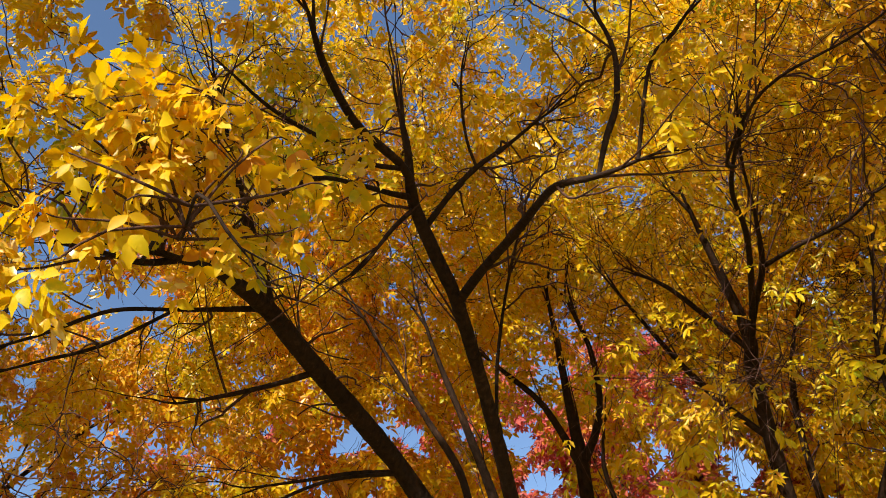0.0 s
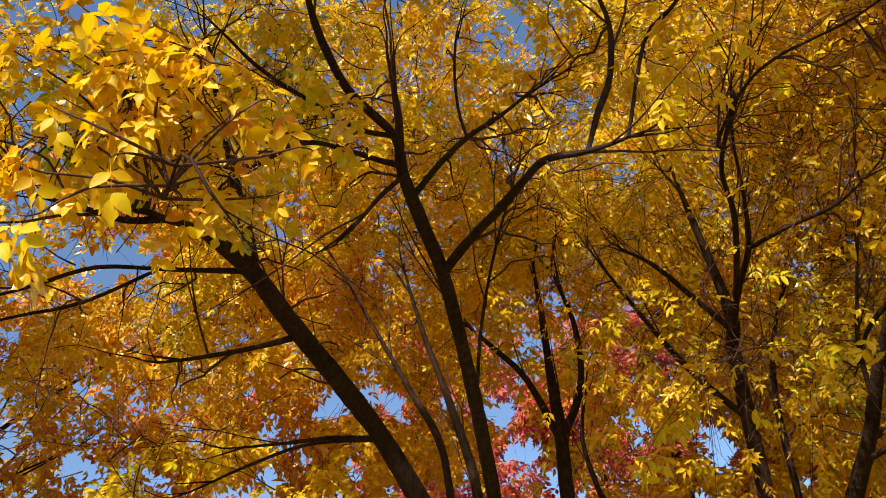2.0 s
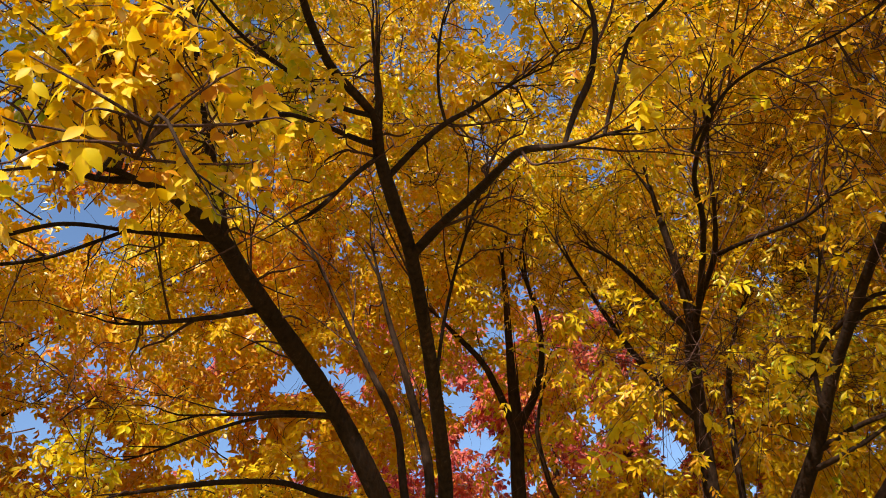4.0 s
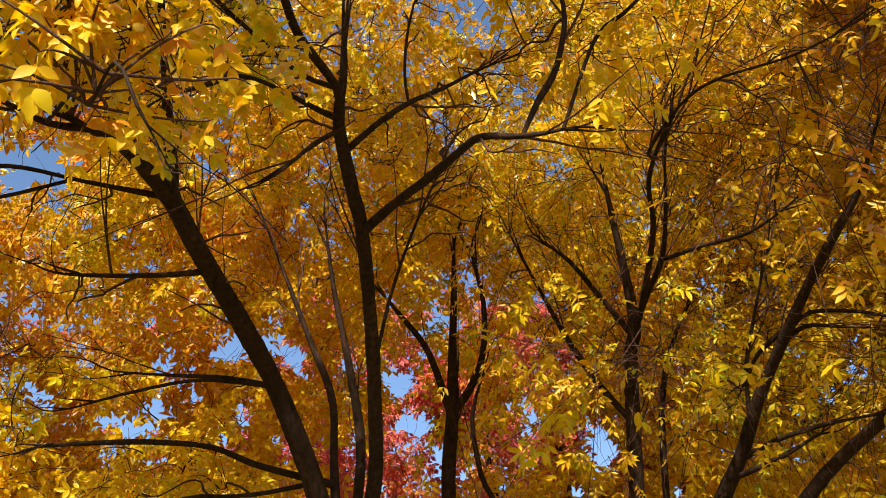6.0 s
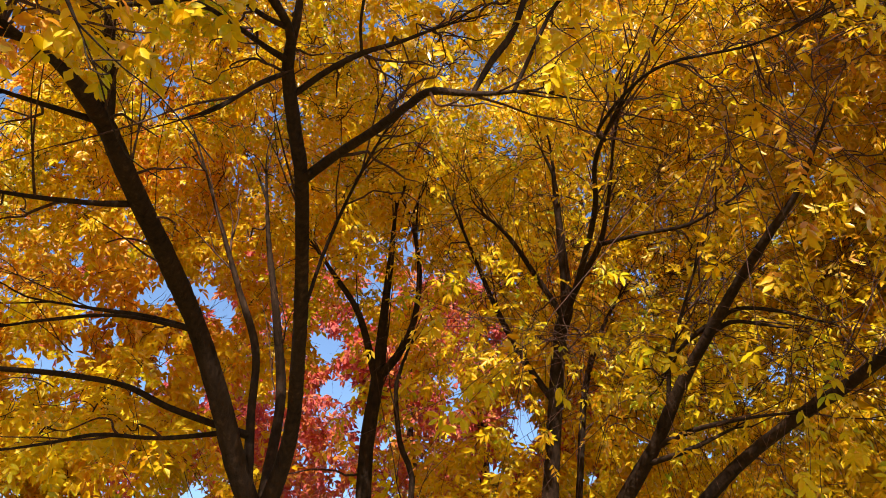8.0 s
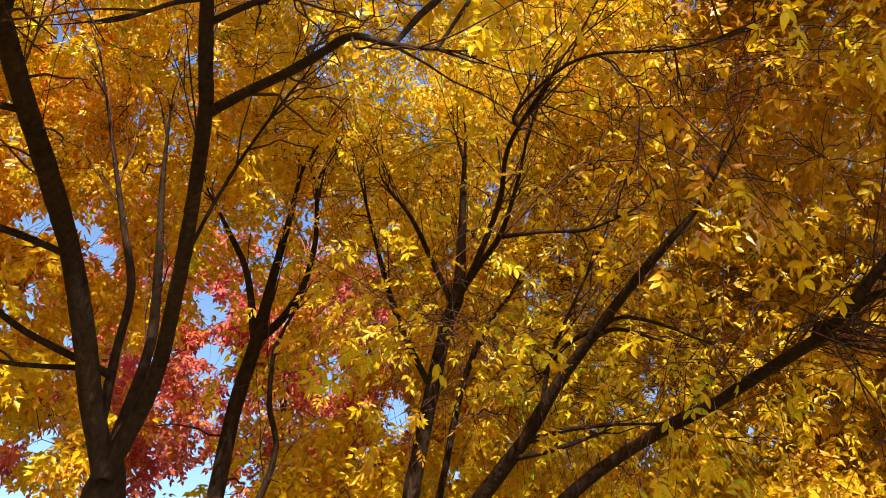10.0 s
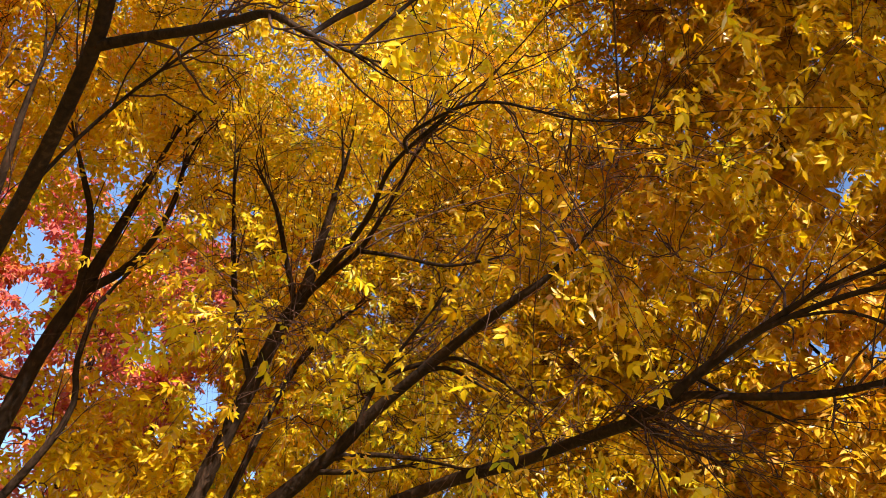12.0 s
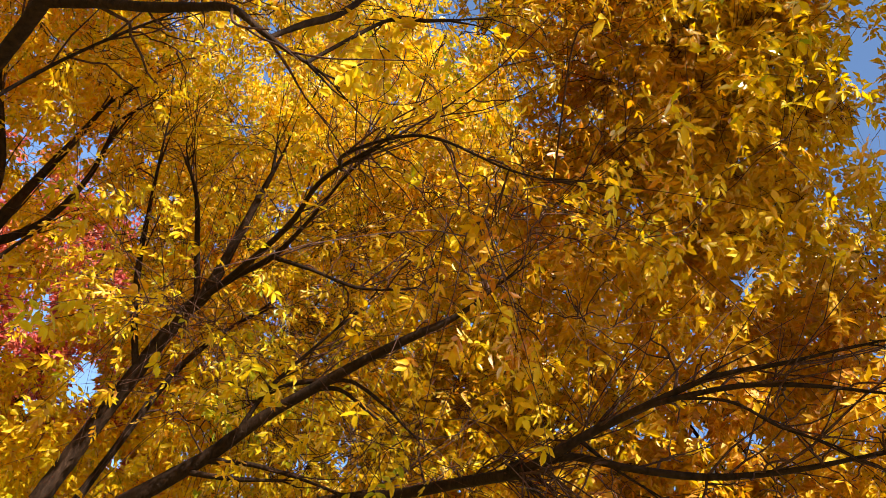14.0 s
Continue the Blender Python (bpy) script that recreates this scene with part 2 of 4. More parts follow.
# the many-stemmed ash in the middle
ASH_LIMBS = []
ASH_LIMBS.append(bough((0.06, 5.77, 3.00, 0.078), (-0.15, 5.55, 3.38, 0.072), (-0.27, 5.35, 3.63, 0.067), (-0.48, 5.05, 4.00, 0.061), (-0.68, 4.58, 4.19, 0.058), (-0.86, 4.10, 4.32, 0.052), (-0.98, 3.80, 4.43, 0.050), (-1.11, 3.36, 4.37, 0.027), (-1.22, 2.93, 4.17, 0.018)))
ASH_LIMBS.append(bough((-0.97, 3.82, 4.42, 0.042), (-0.97, 3.65, 4.57, 0.032), (-0.97, 3.41, 4.68, 0.028), (-0.96, 3.20, 4.77, 0.025), (-0.98, 3.00, 4.94, 0.020)))
ASH_LIMBS.append(bough((-1.18, 3.07, 4.24, 0.018), (-1.28, 2.86, 4.08, 0.015), (-1.37, 2.63, 3.98, 0.011), (-1.42, 2.46, 3.89, 0.008)))
ASH_LIMBS.append(bough((0.06, 5.77, 3.00, 0.062), (0.17, 5.41, 3.47, 0.050), (0.15, 4.99, 3.85, 0.044), (0.10, 4.54, 4.17, 0.039), (0.03, 4.02, 4.42, 0.038), (-0.03, 3.81, 4.54, 0.035), (-0.09, 3.61, 4.67, 0.034), (-0.12, 3.47, 4.77, 0.028), (-0.10, 3.32, 4.92, 0.022), (-0.11, 3.23, 5.14, 0.017)))
ASH_LIMBS.append(bough((-0.11, 3.53, 4.73, 0.028), (-0.13, 3.30, 4.80, 0.025), (-0.30, 2.99, 4.81, 0.022), (-0.36, 2.73, 4.77, 0.021), (-0.40, 2.52, 4.81, 0.018), (-0.41, 2.30, 4.85, 0.012)))
ASH_LIMBS.append(bough((0.03, 4.02, 4.42, 0.030), (0.18, 3.77, 4.42, 0.028), (0.35, 3.43, 4.35, 0.024), (0.46, 3.11, 4.25, 0.020), (0.52, 2.83, 4.10, 0.017), (0.65, 2.70, 4.00, 0.014), (0.76, 2.67, 4.00, 0.010), (0.90, 2.62, 4.00, 0.008)))
ASH_LIMBS.append(bough((0.67, 2.70, 4.00, 0.010), (0.75, 2.68, 4.19, 0.014), (0.84, 2.67, 4.38, 0.015), (0.89, 2.61, 4.64, 0.012), (0.85, 2.53, 4.84, 0.009)))
ASH_LIMBS.append(bough((0.83, 2.64, 4.00, 0.009), (0.98, 2.52, 4.41, 0.009), (1.07, 2.39, 4.43, 0.009), (1.15, 2.25, 4.44, 0.006)))
ASH_LIMBS.append(bough((-0.08, 3.63, 4.66, 0.019), (0.10, 3.52, 4.79, 0.017), (0.25, 3.48, 4.90, 0.016), (0.44, 3.44, 4.99, 0.012), (0.60, 3.40, 5.08, 0.009), (0.73, 3.34, 5.11, 0.007)))
ASH_LIMBS.append(bough((0.25, 3.48, 4.90, 0.010), (0.22, 3.37, 5.01, 0.009), (0.23, 3.23, 5.21, 0.008), (0.29, 3.09, 5.39, 0.006)))
ASH_LIMBS.append(bough((-0.11, 3.53, 4.73, 0.015), (-0.24, 3.42, 4.51, 0.012), (-0.38, 3.35, 4.27, 0.010)))
ASH_LIMBS.append(bough((-0.12, 3.48, 4.76, 0.021), (-0.22, 3.30, 4.65, 0.016), (-0.35, 3.03, 4.49, 0.013), (-0.49, 2.76, 4.31, 0.010), (-0.60, 2.56, 4.05, 0.011), (-0.71, 2.44, 3.86, 0.008)))
ASH_LIMBS.append(bough((-0.13, 3.30, 4.80, 0.015), (-0.30, 3.11, 4.70, 0.012), (-0.48, 2.77, 4.58, 0.010), (-0.63, 2.51, 4.52, 0.009), (-0.72, 2.24, 4.45, 0.006)))
ASH_LIMBS.append(bough((-0.04, 5.66, 3.19, 0.037), (-0.09, 5.65, 3.69, 0.028), (-0.13, 5.66, 4.17, 0.028), (-0.31, 5.56, 4.58, 0.022), (-0.53, 5.38, 5.05, 0.013), (-0.73, 5.18, 5.46, 0.009)))
ASH_LIMBS.append(bough((0.06, 5.77, 3.00, 0.057), (0.07, 5.95, 3.46, 0.042), (0.08, 6.06, 4.03, 0.036), (-0.04, 5.81, 4.57, 0.028), (-0.16, 5.65, 5.03, 0.020), (-0.25, 5.45, 5.49, 0.012)))
ASH_LIMBS.append(bough((0.13, 4.84, 3.96, 0.012), (0.21, 4.75, 4.40, 0.012), (0.30, 4.48, 4.63, 0.010), (0.40, 4.22, 4.81, 0.009), (0.49, 3.98, 4.93, 0.006)))
ASH_LIMBS.append(bough((-0.80, 4.26, 4.28, 0.022), (-1.02, 4.16, 4.18, 0.016), (-1.23, 3.95, 4.03, 0.013), (-1.41, 3.72, 3.89, 0.009)))
ASH_LIMBS.append(bough((-0.46, 5.08, 3.97, 0.021), (-0.74, 4.93, 3.95, 0.015), (-1.03, 4.79, 3.89, 0.010), (-1.33, 4.63, 3.83, 0.008)))
ASH_LIMBS.append(bough((-0.51, 5.06, 3.97, 0.015), (-0.86, 4.74, 3.84, 0.011), (-1.13, 4.44, 3.62, 0.009), (-1.38, 4.23, 3.42, 0.007)))
ASH_LIMBS.append(bough((-0.08, 5.65, 3.56, 0.028), (-0.55, 5.44, 3.60, 0.022), (-0.81, 5.18, 3.61, 0.018), (-1.08, 4.94, 3.54, 0.016), (-1.32, 4.69, 3.43, 0.014), (-1.56, 4.44, 3.30, 0.010)))
ASH_LIMBS.append(bough((-0.16, 5.62, 3.57, 0.022), (-0.59, 5.49, 3.43, 0.014), (-0.89, 5.17, 3.30, 0.012), (-1.10, 4.96, 3.15, 0.009), (-1.33, 4.74, 3.00, 0.006)))
ASH_LIMBS.append(bough((-0.98, 3.80, 4.43, 0.019), (-1.34, 3.58, 4.34, 0.012), (-1.59, 3.31, 4.20, 0.011), (-1.79, 3.11, 3.98, 0.009), (-1.90, 2.90, 3.79, 0.006)))
ASH_LIMBS.append(bough((-1.38, 3.54, 4.32, 0.010), (-1.66, 3.38, 4.06, 0.009), (-1.82, 3.16, 3.87, 0.007), (-1.93, 2.95, 3.69, 0.006)))
ASH_LIMBS.append(bough((-1.28, 2.86, 4.08, 0.010), (-0.93, 2.24, 3.69, 0.006), (-0.78, 2.00, 3.40, 0.005), (-0.63, 1.72, 3.30, 0.005), (-0.54, 1.70, 3.13, 0.005), (-0.50, 1.76, 3.08, 0.003)))

# the second ash, with its long spreading limb
SECOND_LIMBS = []
SECOND_LIMBS.append(bough((2.53, 7.61, 3.55, 0.083), (2.52, 7.42, 4.18, 0.072), (2.47, 7.07, 4.79, 0.066), (2.43, 6.77, 5.19, 0.062), (2.42, 6.54, 5.38, 0.055), (2.31, 6.30, 5.83, 0.039), (2.22, 6.12, 6.12, 0.030), (2.13, 5.95, 6.54, 0.017)))
SECOND_LIMBS.append(bough((2.42, 6.60, 5.33, 0.034), (2.43, 6.14, 5.44, 0.028), (2.43, 5.71, 5.50, 0.022), (2.34, 5.25, 5.64, 0.015), (2.21, 4.77, 5.79, 0.010), (2.13, 4.28, 5.88, 0.009)))
SECOND_LIMBS.append(bough((2.48, 7.13, 4.69, 0.031), (2.17, 7.05, 5.05, 0.030), (1.91, 6.93, 5.41, 0.027), (1.69, 6.78, 5.75, 0.018), (1.37, 6.52, 6.24, 0.013)))
SECOND_LIMBS.append(bough((2.42, 6.64, 5.30, 0.028), (2.11, 6.50, 5.63, 0.024), (1.84, 6.32, 5.84, 0.019), (1.56, 6.18, 5.97, 0.012)))
SECOND_LIMBS.append(bough((2.43, 5.75, 5.50, 0.019), (2.63, 5.42, 5.42, 0.015), (2.89, 5.08, 5.34, 0.013), (3.06, 4.69, 5.35, 0.009)))
SECOND_LIMBS.append(bough((2.89, 7.87, 3.73, 0.041), (2.89, 7.71, 4.26, 0.033), (2.91, 7.51, 5.02, 0.030), (3.02, 7.32, 5.54, 0.022), (3.19, 7.12, 5.95, 0.014)))
SECOND_LIMBS.append(bough((2.68, 6.96, 3.35, 0.074), (2.81, 6.46, 3.71, 0.062), (2.91, 6.08, 3.99, 0.053), (2.96, 5.69, 4.29, 0.046), (3.03, 5.26, 4.55, 0.040), (3.07, 4.85, 4.74, 0.035), (3.10, 4.47, 4.87, 0.030), (3.16, 4.16, 5.02, 0.020), (3.16, 3.80, 5.24, 0.012)))
SECOND_LIMBS.append(bough((2.95, 6.43, 3.18, 0.062), (3.33, 5.82, 3.71, 0.050), (3.54, 5.22, 3.92, 0.044), (3.63, 4.72, 3.97, 0.040), (3.62, 4.15, 3.99, 0.037), (3.54, 3.62, 3.95, 0.033), (3.48, 3.34, 3.98, 0.028), (3.48, 3.04, 4.12, 0.026), (3.48, 2.74, 4.22, 0.020), (3.46, 2.46, 4.30, 0.014)))
SECOND_LIMBS.append(bough((3.52, 3.55, 3.96, 0.030), (3.53, 3.22, 4.00, 0.024), (3.60, 2.84, 3.92, 0.021), (3.72, 2.47, 3.90, 0.019), (3.79, 2.06, 3.93, 0.016), (3.81, 1.62, 3.99, 0.013)))
SECOND_LIMBS.append(bough((3.48, 3.06, 4.11, 0.020), (3.46, 2.70, 4.22, 0.020), (3.47, 2.35, 4.33, 0.016), (3.51, 1.95, 4.37, 0.011), (3.51, 1.59, 4.39, 0.008)))
SECOND_LIMBS.append(bough((3.46, 2.76, 4.20, 0.017), (3.47, 2.47, 4.24, 0.016), (3.50, 2.15, 4.26, 0.014), (3.55, 1.82, 4.22, 0.011), (3.62, 1.46, 4.15, 0.008)))
SECOND_LIMBS.append(bough((3.47, 2.62, 4.25, 0.010), (3.50, 2.26, 4.18, 0.009), (3.59, 2.03, 4.05, 0.008), (3.65, 1.78, 3.94, 0.007)))
SECOND_LIMBS.append(bough((3.48, 3.14, 4.07, 0.013), (3.62, 2.97, 3.95, 0.009), (3.74, 2.73, 3.82, 0.007)))
SECOND_LIMBS.append(bough((3.54, 3.62, 3.95, 0.018), (3.62, 3.43, 3.82, 0.011), (3.76, 3.19, 3.70, 0.007)))
SECOND_LIMBS.append(bough((2.90, 6.11, 3.97, 0.028), (3.08, 5.76, 4.00, 0.019), (3.26, 5.42, 3.97, 0.014), (3.44, 5.08, 3.91, 0.009)))
SECOND_LIMBS.append(bough((2.87, 6.24, 3.87, 0.023), (3.05, 5.83, 3.87, 0.019), (3.27, 5.54, 3.95, 0.011)))
SECOND_LIMBS.append(bough((2.94, 5.88, 4.14, 0.019), (2.88, 5.63, 4.48, 0.017), (2.89, 5.32, 4.79, 0.013), (2.90, 5.01, 5.05, 0.009)))
SECOND_LIMBS.append(bough((3.04, 5.19, 4.58, 0.020), (3.13, 5.02, 4.62, 0.016), (3.34, 4.82, 4.52, 0.012), (3.53, 4.64, 4.37, 0.009)))
SECOND_LIMBS.append(bough((3.02, 5.30, 4.53, 0.024), (3.12, 5.11, 4.56, 0.016), (3.25, 4.94, 4.47, 0.012), (3.38, 4.88, 4.43, 0.007)))
SECOND_LIMBS.append(bough((3.04, 5.16, 4.60, 0.021), (2.94, 5.49, 4.55, 0.018), (2.93, 5.80, 4.46, 0.013)))
SECOND_LIMBS.append(bough((1.88, 4.19, 5.22, 0.012), (1.61, 3.65, 4.80, 0.010), (1.60, 3.17, 4.68, 0.009), (1.68, 2.89, 4.60, 0.008), (1.94, 2.63, 4.52, 0.006), (2.16, 2.42, 4.54, 0.005)))
SECOND_LIMBS.append(bough((2.43, 6.69, 5.25, 0.025), (2.32, 5.93, 5.30, 0.028), (2.17, 5.15, 5.37, 0.022), (1.93, 4.48, 5.30, 0.016), (1.77, 3.60, 5.07, 0.011)))

# the slender ash behind
FAR_LIMBS = []
FAR_LIMBS.append(bough((0.94, 8.01, 3.63, 0.071), (0.90, 7.78, 4.37, 0.064), (0.93, 7.60, 4.96, 0.062), (0.92, 7.38, 5.55, 0.038), (0.92, 7.19, 6.00, 0.029), (0.91, 6.97, 6.44, 0.019)))
FAR_LIMBS.append(bough((0.93, 7.62, 4.91, 0.043), (0.69, 7.38, 5.46, 0.029), (0.45, 7.25, 5.73, 0.024), (0.21, 7.12, 5.96, 0.014)))
FAR_LIMBS.append(bough((0.93, 7.60, 4.96, 0.043), (1.06, 7.39, 5.08, 0.037), (1.18, 7.23, 5.38, 0.030), (1.17, 6.99, 5.79, 0.024), (1.05, 6.80, 6.22, 0.019)))
FAR_LIMBS.append(bough((1.02, 8.20, 2.60, 0.040), (1.27, 7.41, 3.78, 0.027), (1.12, 7.26, 4.25, 0.024), (1.04, 7.09, 4.69, 0.020), (1.12, 6.93, 5.00, 0.013)))


# clear patches cut in the canopy to fit the camera's view of the sky: azimuth, elevation, radius in degrees from EYE
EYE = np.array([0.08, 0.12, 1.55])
GAPS = [(-24.2, 36.6, 1.5), (-27.0, 36.4, 1.3), (-29.5, 36.8, 1.0), (3.1, 26.4, 1.5), (3.8, 23.8, 1.2), (5.8, 30.3, 1.2), (5.7, 21.7, 0.9), (-13.9, 23.9, 1.1), (16.5, 22.0, 1.0), (14.5, 19.0, 0.8), (21.2, 18.9, 0.8), (59.3, 42.0, 0.8), (8, 33, 0.6), (-9.3, 28.3, 1.8), (-4.8, 27.5, 1.3), (-8.2, 24.4, 1.3), (-11.5, 25, 1.0), (-13.8, 27.0, 1.0), (-15.4, 30.0, 0.5), (-18.2, 28.6, 0.5), (-7.0, 30.0, 0.6), (-1.0, 27.6, 0.5), (-9.2, 22.0, 0.9), (-5.6, 22.4, 0.7), (-2.6, 25.0, 0.6), (-10.4, 31.4, 0.6), (-31, 31, 1.0), (-30, 25, 1.2),
        (-26, 24, 1.1), (17, 21, 0.8), (10, 29, 0.5), (-21, 23.5, 0.9), (-16, 23, 1.3), (-13, 21, 1.0), (-18.5, 26, 0.6), (67.2, 54.8, 2.0), (68.3, 50.4, 1.8), (65.6, 57.2, 1.4), (61.6, 52.1, 0.5), (58.4, 40.8, 0.6), (58.7, 48.4, 0.5), (57, 32.2, 0.8),
        (61, 32, 0.7), (33.2, 24.3, 0.9), (34, 26, 0.7), (16, 22, 0.7), (12, 24, 0.6), (5.4, 22, 0.8), (4.7, 28.4, 0.7), (-4.4, 16, 1.0), (35, 32, 0.4)]

# loose places cut in the near crowns so that the camera sees the red maple: azimuth, elevation, radius
LOOSE = [(11.5, 28.8, 1.2), (15.0, 27.6, 0.9), (8.5, 31.2, 0.8), (13.4, 31.2, 0.8), (16.4, 23.8, 0.6), (7.6, 33.8, 0.5), (18.2, 29.6, 0.5)]


def clear_of_gaps(p, slack):
    """Keeps the points that, seen from EYE, do not close one of the sky openings, and near ones out of the loose places
    too.
    """
    d = p - EYE
    az = np.degrees(np.arctan2(d[:, 0], d[:, 1]))
    el = np.degrees(np.arcsin(d[:, 2] / np.linalg.norm(d, axis=1)))
    keep = np.ones(len(p), bool)
    ragged = np.array([noise.noise((x * 0.9, y * 0.9, 3.7)) for x, y in zip(az, el)] or [0.0])[:len(p)]
    for a, e, r in GAPS:
        u, v = (az - a) * math.cos(radians(e)), el - e
        keep &= np.hypot(u, v) > r * (0.9 + 1.1 * ragged) + slack
    far = np.linalg.norm(d, axis=1)
    for a, e, r in LOOSE:
        u, v = (az - a) * math.cos(radians(e)), el - e
        keep &= (np.hypot(u, v) > r * (0.9 + 1.4 * ragged) + slack) | (far > 13.0)
    return keep & (far > 2.1)


def clear_of_limb_view(p, rows, slack, spare, rng):
    """Prunes to fit the camera's view: keeps the leaves that, seen from EYE, do not hang before limbs and branches, and
    a spare share of the rest.
    """
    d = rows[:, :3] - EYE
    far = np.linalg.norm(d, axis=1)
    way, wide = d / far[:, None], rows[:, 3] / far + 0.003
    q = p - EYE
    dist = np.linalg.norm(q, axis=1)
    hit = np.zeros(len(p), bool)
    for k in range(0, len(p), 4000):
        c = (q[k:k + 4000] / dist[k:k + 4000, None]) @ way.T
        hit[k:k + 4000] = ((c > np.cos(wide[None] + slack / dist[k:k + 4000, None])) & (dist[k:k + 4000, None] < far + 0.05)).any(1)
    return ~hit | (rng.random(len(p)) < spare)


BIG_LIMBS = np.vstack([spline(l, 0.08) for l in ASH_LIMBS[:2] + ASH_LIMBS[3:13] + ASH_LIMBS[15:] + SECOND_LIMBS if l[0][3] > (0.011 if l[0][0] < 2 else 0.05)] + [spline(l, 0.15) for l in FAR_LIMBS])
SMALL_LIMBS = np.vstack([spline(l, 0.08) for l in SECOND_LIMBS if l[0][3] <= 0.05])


def shoots(limbs, number, size, rng):
    """Straight young shoots that leave the limbs at a sharp angle and fork once or twice."""
    if not number:
        return []
    rows = [r for r in (spline(l, 0.1) for l in limbs) if np.linalg.norm(r[:, :3] - EYE, axis=1).min() > 3.3 and len(r) > 5]
    weight = np.array([len(r) for r in rows], float)
    out = []
    for i in rng.choice(len(rows), number, p=weight / weight.sum()):
        r = rows[i]
        k = rng.integers(len(r) // 4, len(r) - 1)
        if r[k, 3] < 0.008:
            continue
        a, lead = r[k, :3], unit(r[k + 1, :3] - r[k, :3])
        thick = min(0.7 * r[k, 3], rng.uniform(0.005, 0.010) * size)
        for fork in range(rng.integers(1, 4)):
            way = unit(lead + unit(rng.normal(size=3)) * rng.uniform(0.3, 0.8) + np.array([0, 0, 0.25]))
            ln = rng.uniform(0.35, 1.0) * size * (0.7 if fork else 1.0)
            bend = rng.normal(size=3) * 0.08 * ln + np.array([0, 0, 0.06 * ln])
            mids = [a + way * ln * f + bend * f * f + rng.normal(size=3) * 0.012 * size for f in (0.3, 0.6, 1.0)]
            out.append(spline([(*a, thick), (*mids[0], thick * 0.8), (*mids[1], thick * 0.6), (*mids[2], 0.0022 * size)], 0.12 * size))
            a, lead, thick = mids[rng.integers(0, 2)], way, thick * 0.65
    return out


def grow(limbs, lobes, count, rng):
    """Branches that fill the crown's lobes (centre, radii, share) from the limbs outward. Returns branch rows and spray tips with their directions."""
    nodes = [spline(l, 0.12) for l in limbs]
    pos = np.vstack([n[:, :3] for n in nodes]); rad = np.concatenate([n[:, 3] for n in nodes])
    targets = []
    for centre, radii, share in lobes:
        number = int(count * share)
        tries = 2 * number + 4
        q = unit(rng.normal(size=(tries, 3))) * rng.uniform(0.05, 1, (tries, 1)) ** (1 / 2.4)
        p = np.array(centre) + q * np.array(radii)
        clump = np.array([noise.noise(Vector(v) * 1.15) for v in p]) + rng.normal(size=tries) * 0.12
        targets.append(p[np.argsort(-clump)[:number]])
    targets = np.vstack(targets)
    targets = targets[targets[:, 2] > 2.4]
    near = np.array([np.min(np.sum((pos - t) ** 2, 1)) for t in targets])
    targets = targets[np.argsort(near)]
    branches, tips, ways = [], [], []
    used = np.zeros(len(pos))
    for t in targets:
        d2 = np.sum((pos - t) ** 2, 1) + 0.6 * np.maximum(0, pos[:, 2] - t[2]) ** 2 + 0.35 * np.maximum(0, 1 - rad / 0.009) + 0.10 * used
        i = int(np.argmin(d2))
        a, r0 = pos[i], rad[i]
        used[max(0, i - 1):i + 2] += 1
        ln = np.linalg.norm(t - a)
        if ln < 0.08:
            tips.append(t); ways.append(unit(rng.normal(size=3))); continue
        bow = rng.normal(size=3) * 0.08 * ln + np.array([0, 0, 0.08 * ln])
        r1 = max(0.005, min(0.7 * r0, 0.007 + 0.007 * ln))
        m1, m2 = a + (t - a) * 0.35 + bow, a + (t - a) * 0.7 + bow * 0.7 + rng.normal(size=3) * 0.05 * ln
        kink = rng.normal(size=(3, 3)) * min(0.045, 0.035 * ln)
        k1, k2, k3 = (a + m1) / 2 + kink[0], (m1 + m2) / 2 + kink[1], (m2 + t) / 2 + kink[2]
        rows = spline([(*a, r1), (*k1, r1 * 0.9), (*m1, r1 * 0.8), (*k2, r1 * 0.72), (*m2, r1 * 0.62), (*k3, r1 * 0.5), (*t, 0.0034)], 0.13)
        branches.append(rows)
        pos = np.vstack([pos, rows[1:, :3]]); rad = np.concatenate([rad, rows[1:, 3]]); used = np.concatenate([used, np.zeros(len(rows) - 1)])
        tips.append(t); ways.append(unit(rows[-1, :3] - rows[-2, :3]))
    return branches, np.array(tips), np.array(ways)


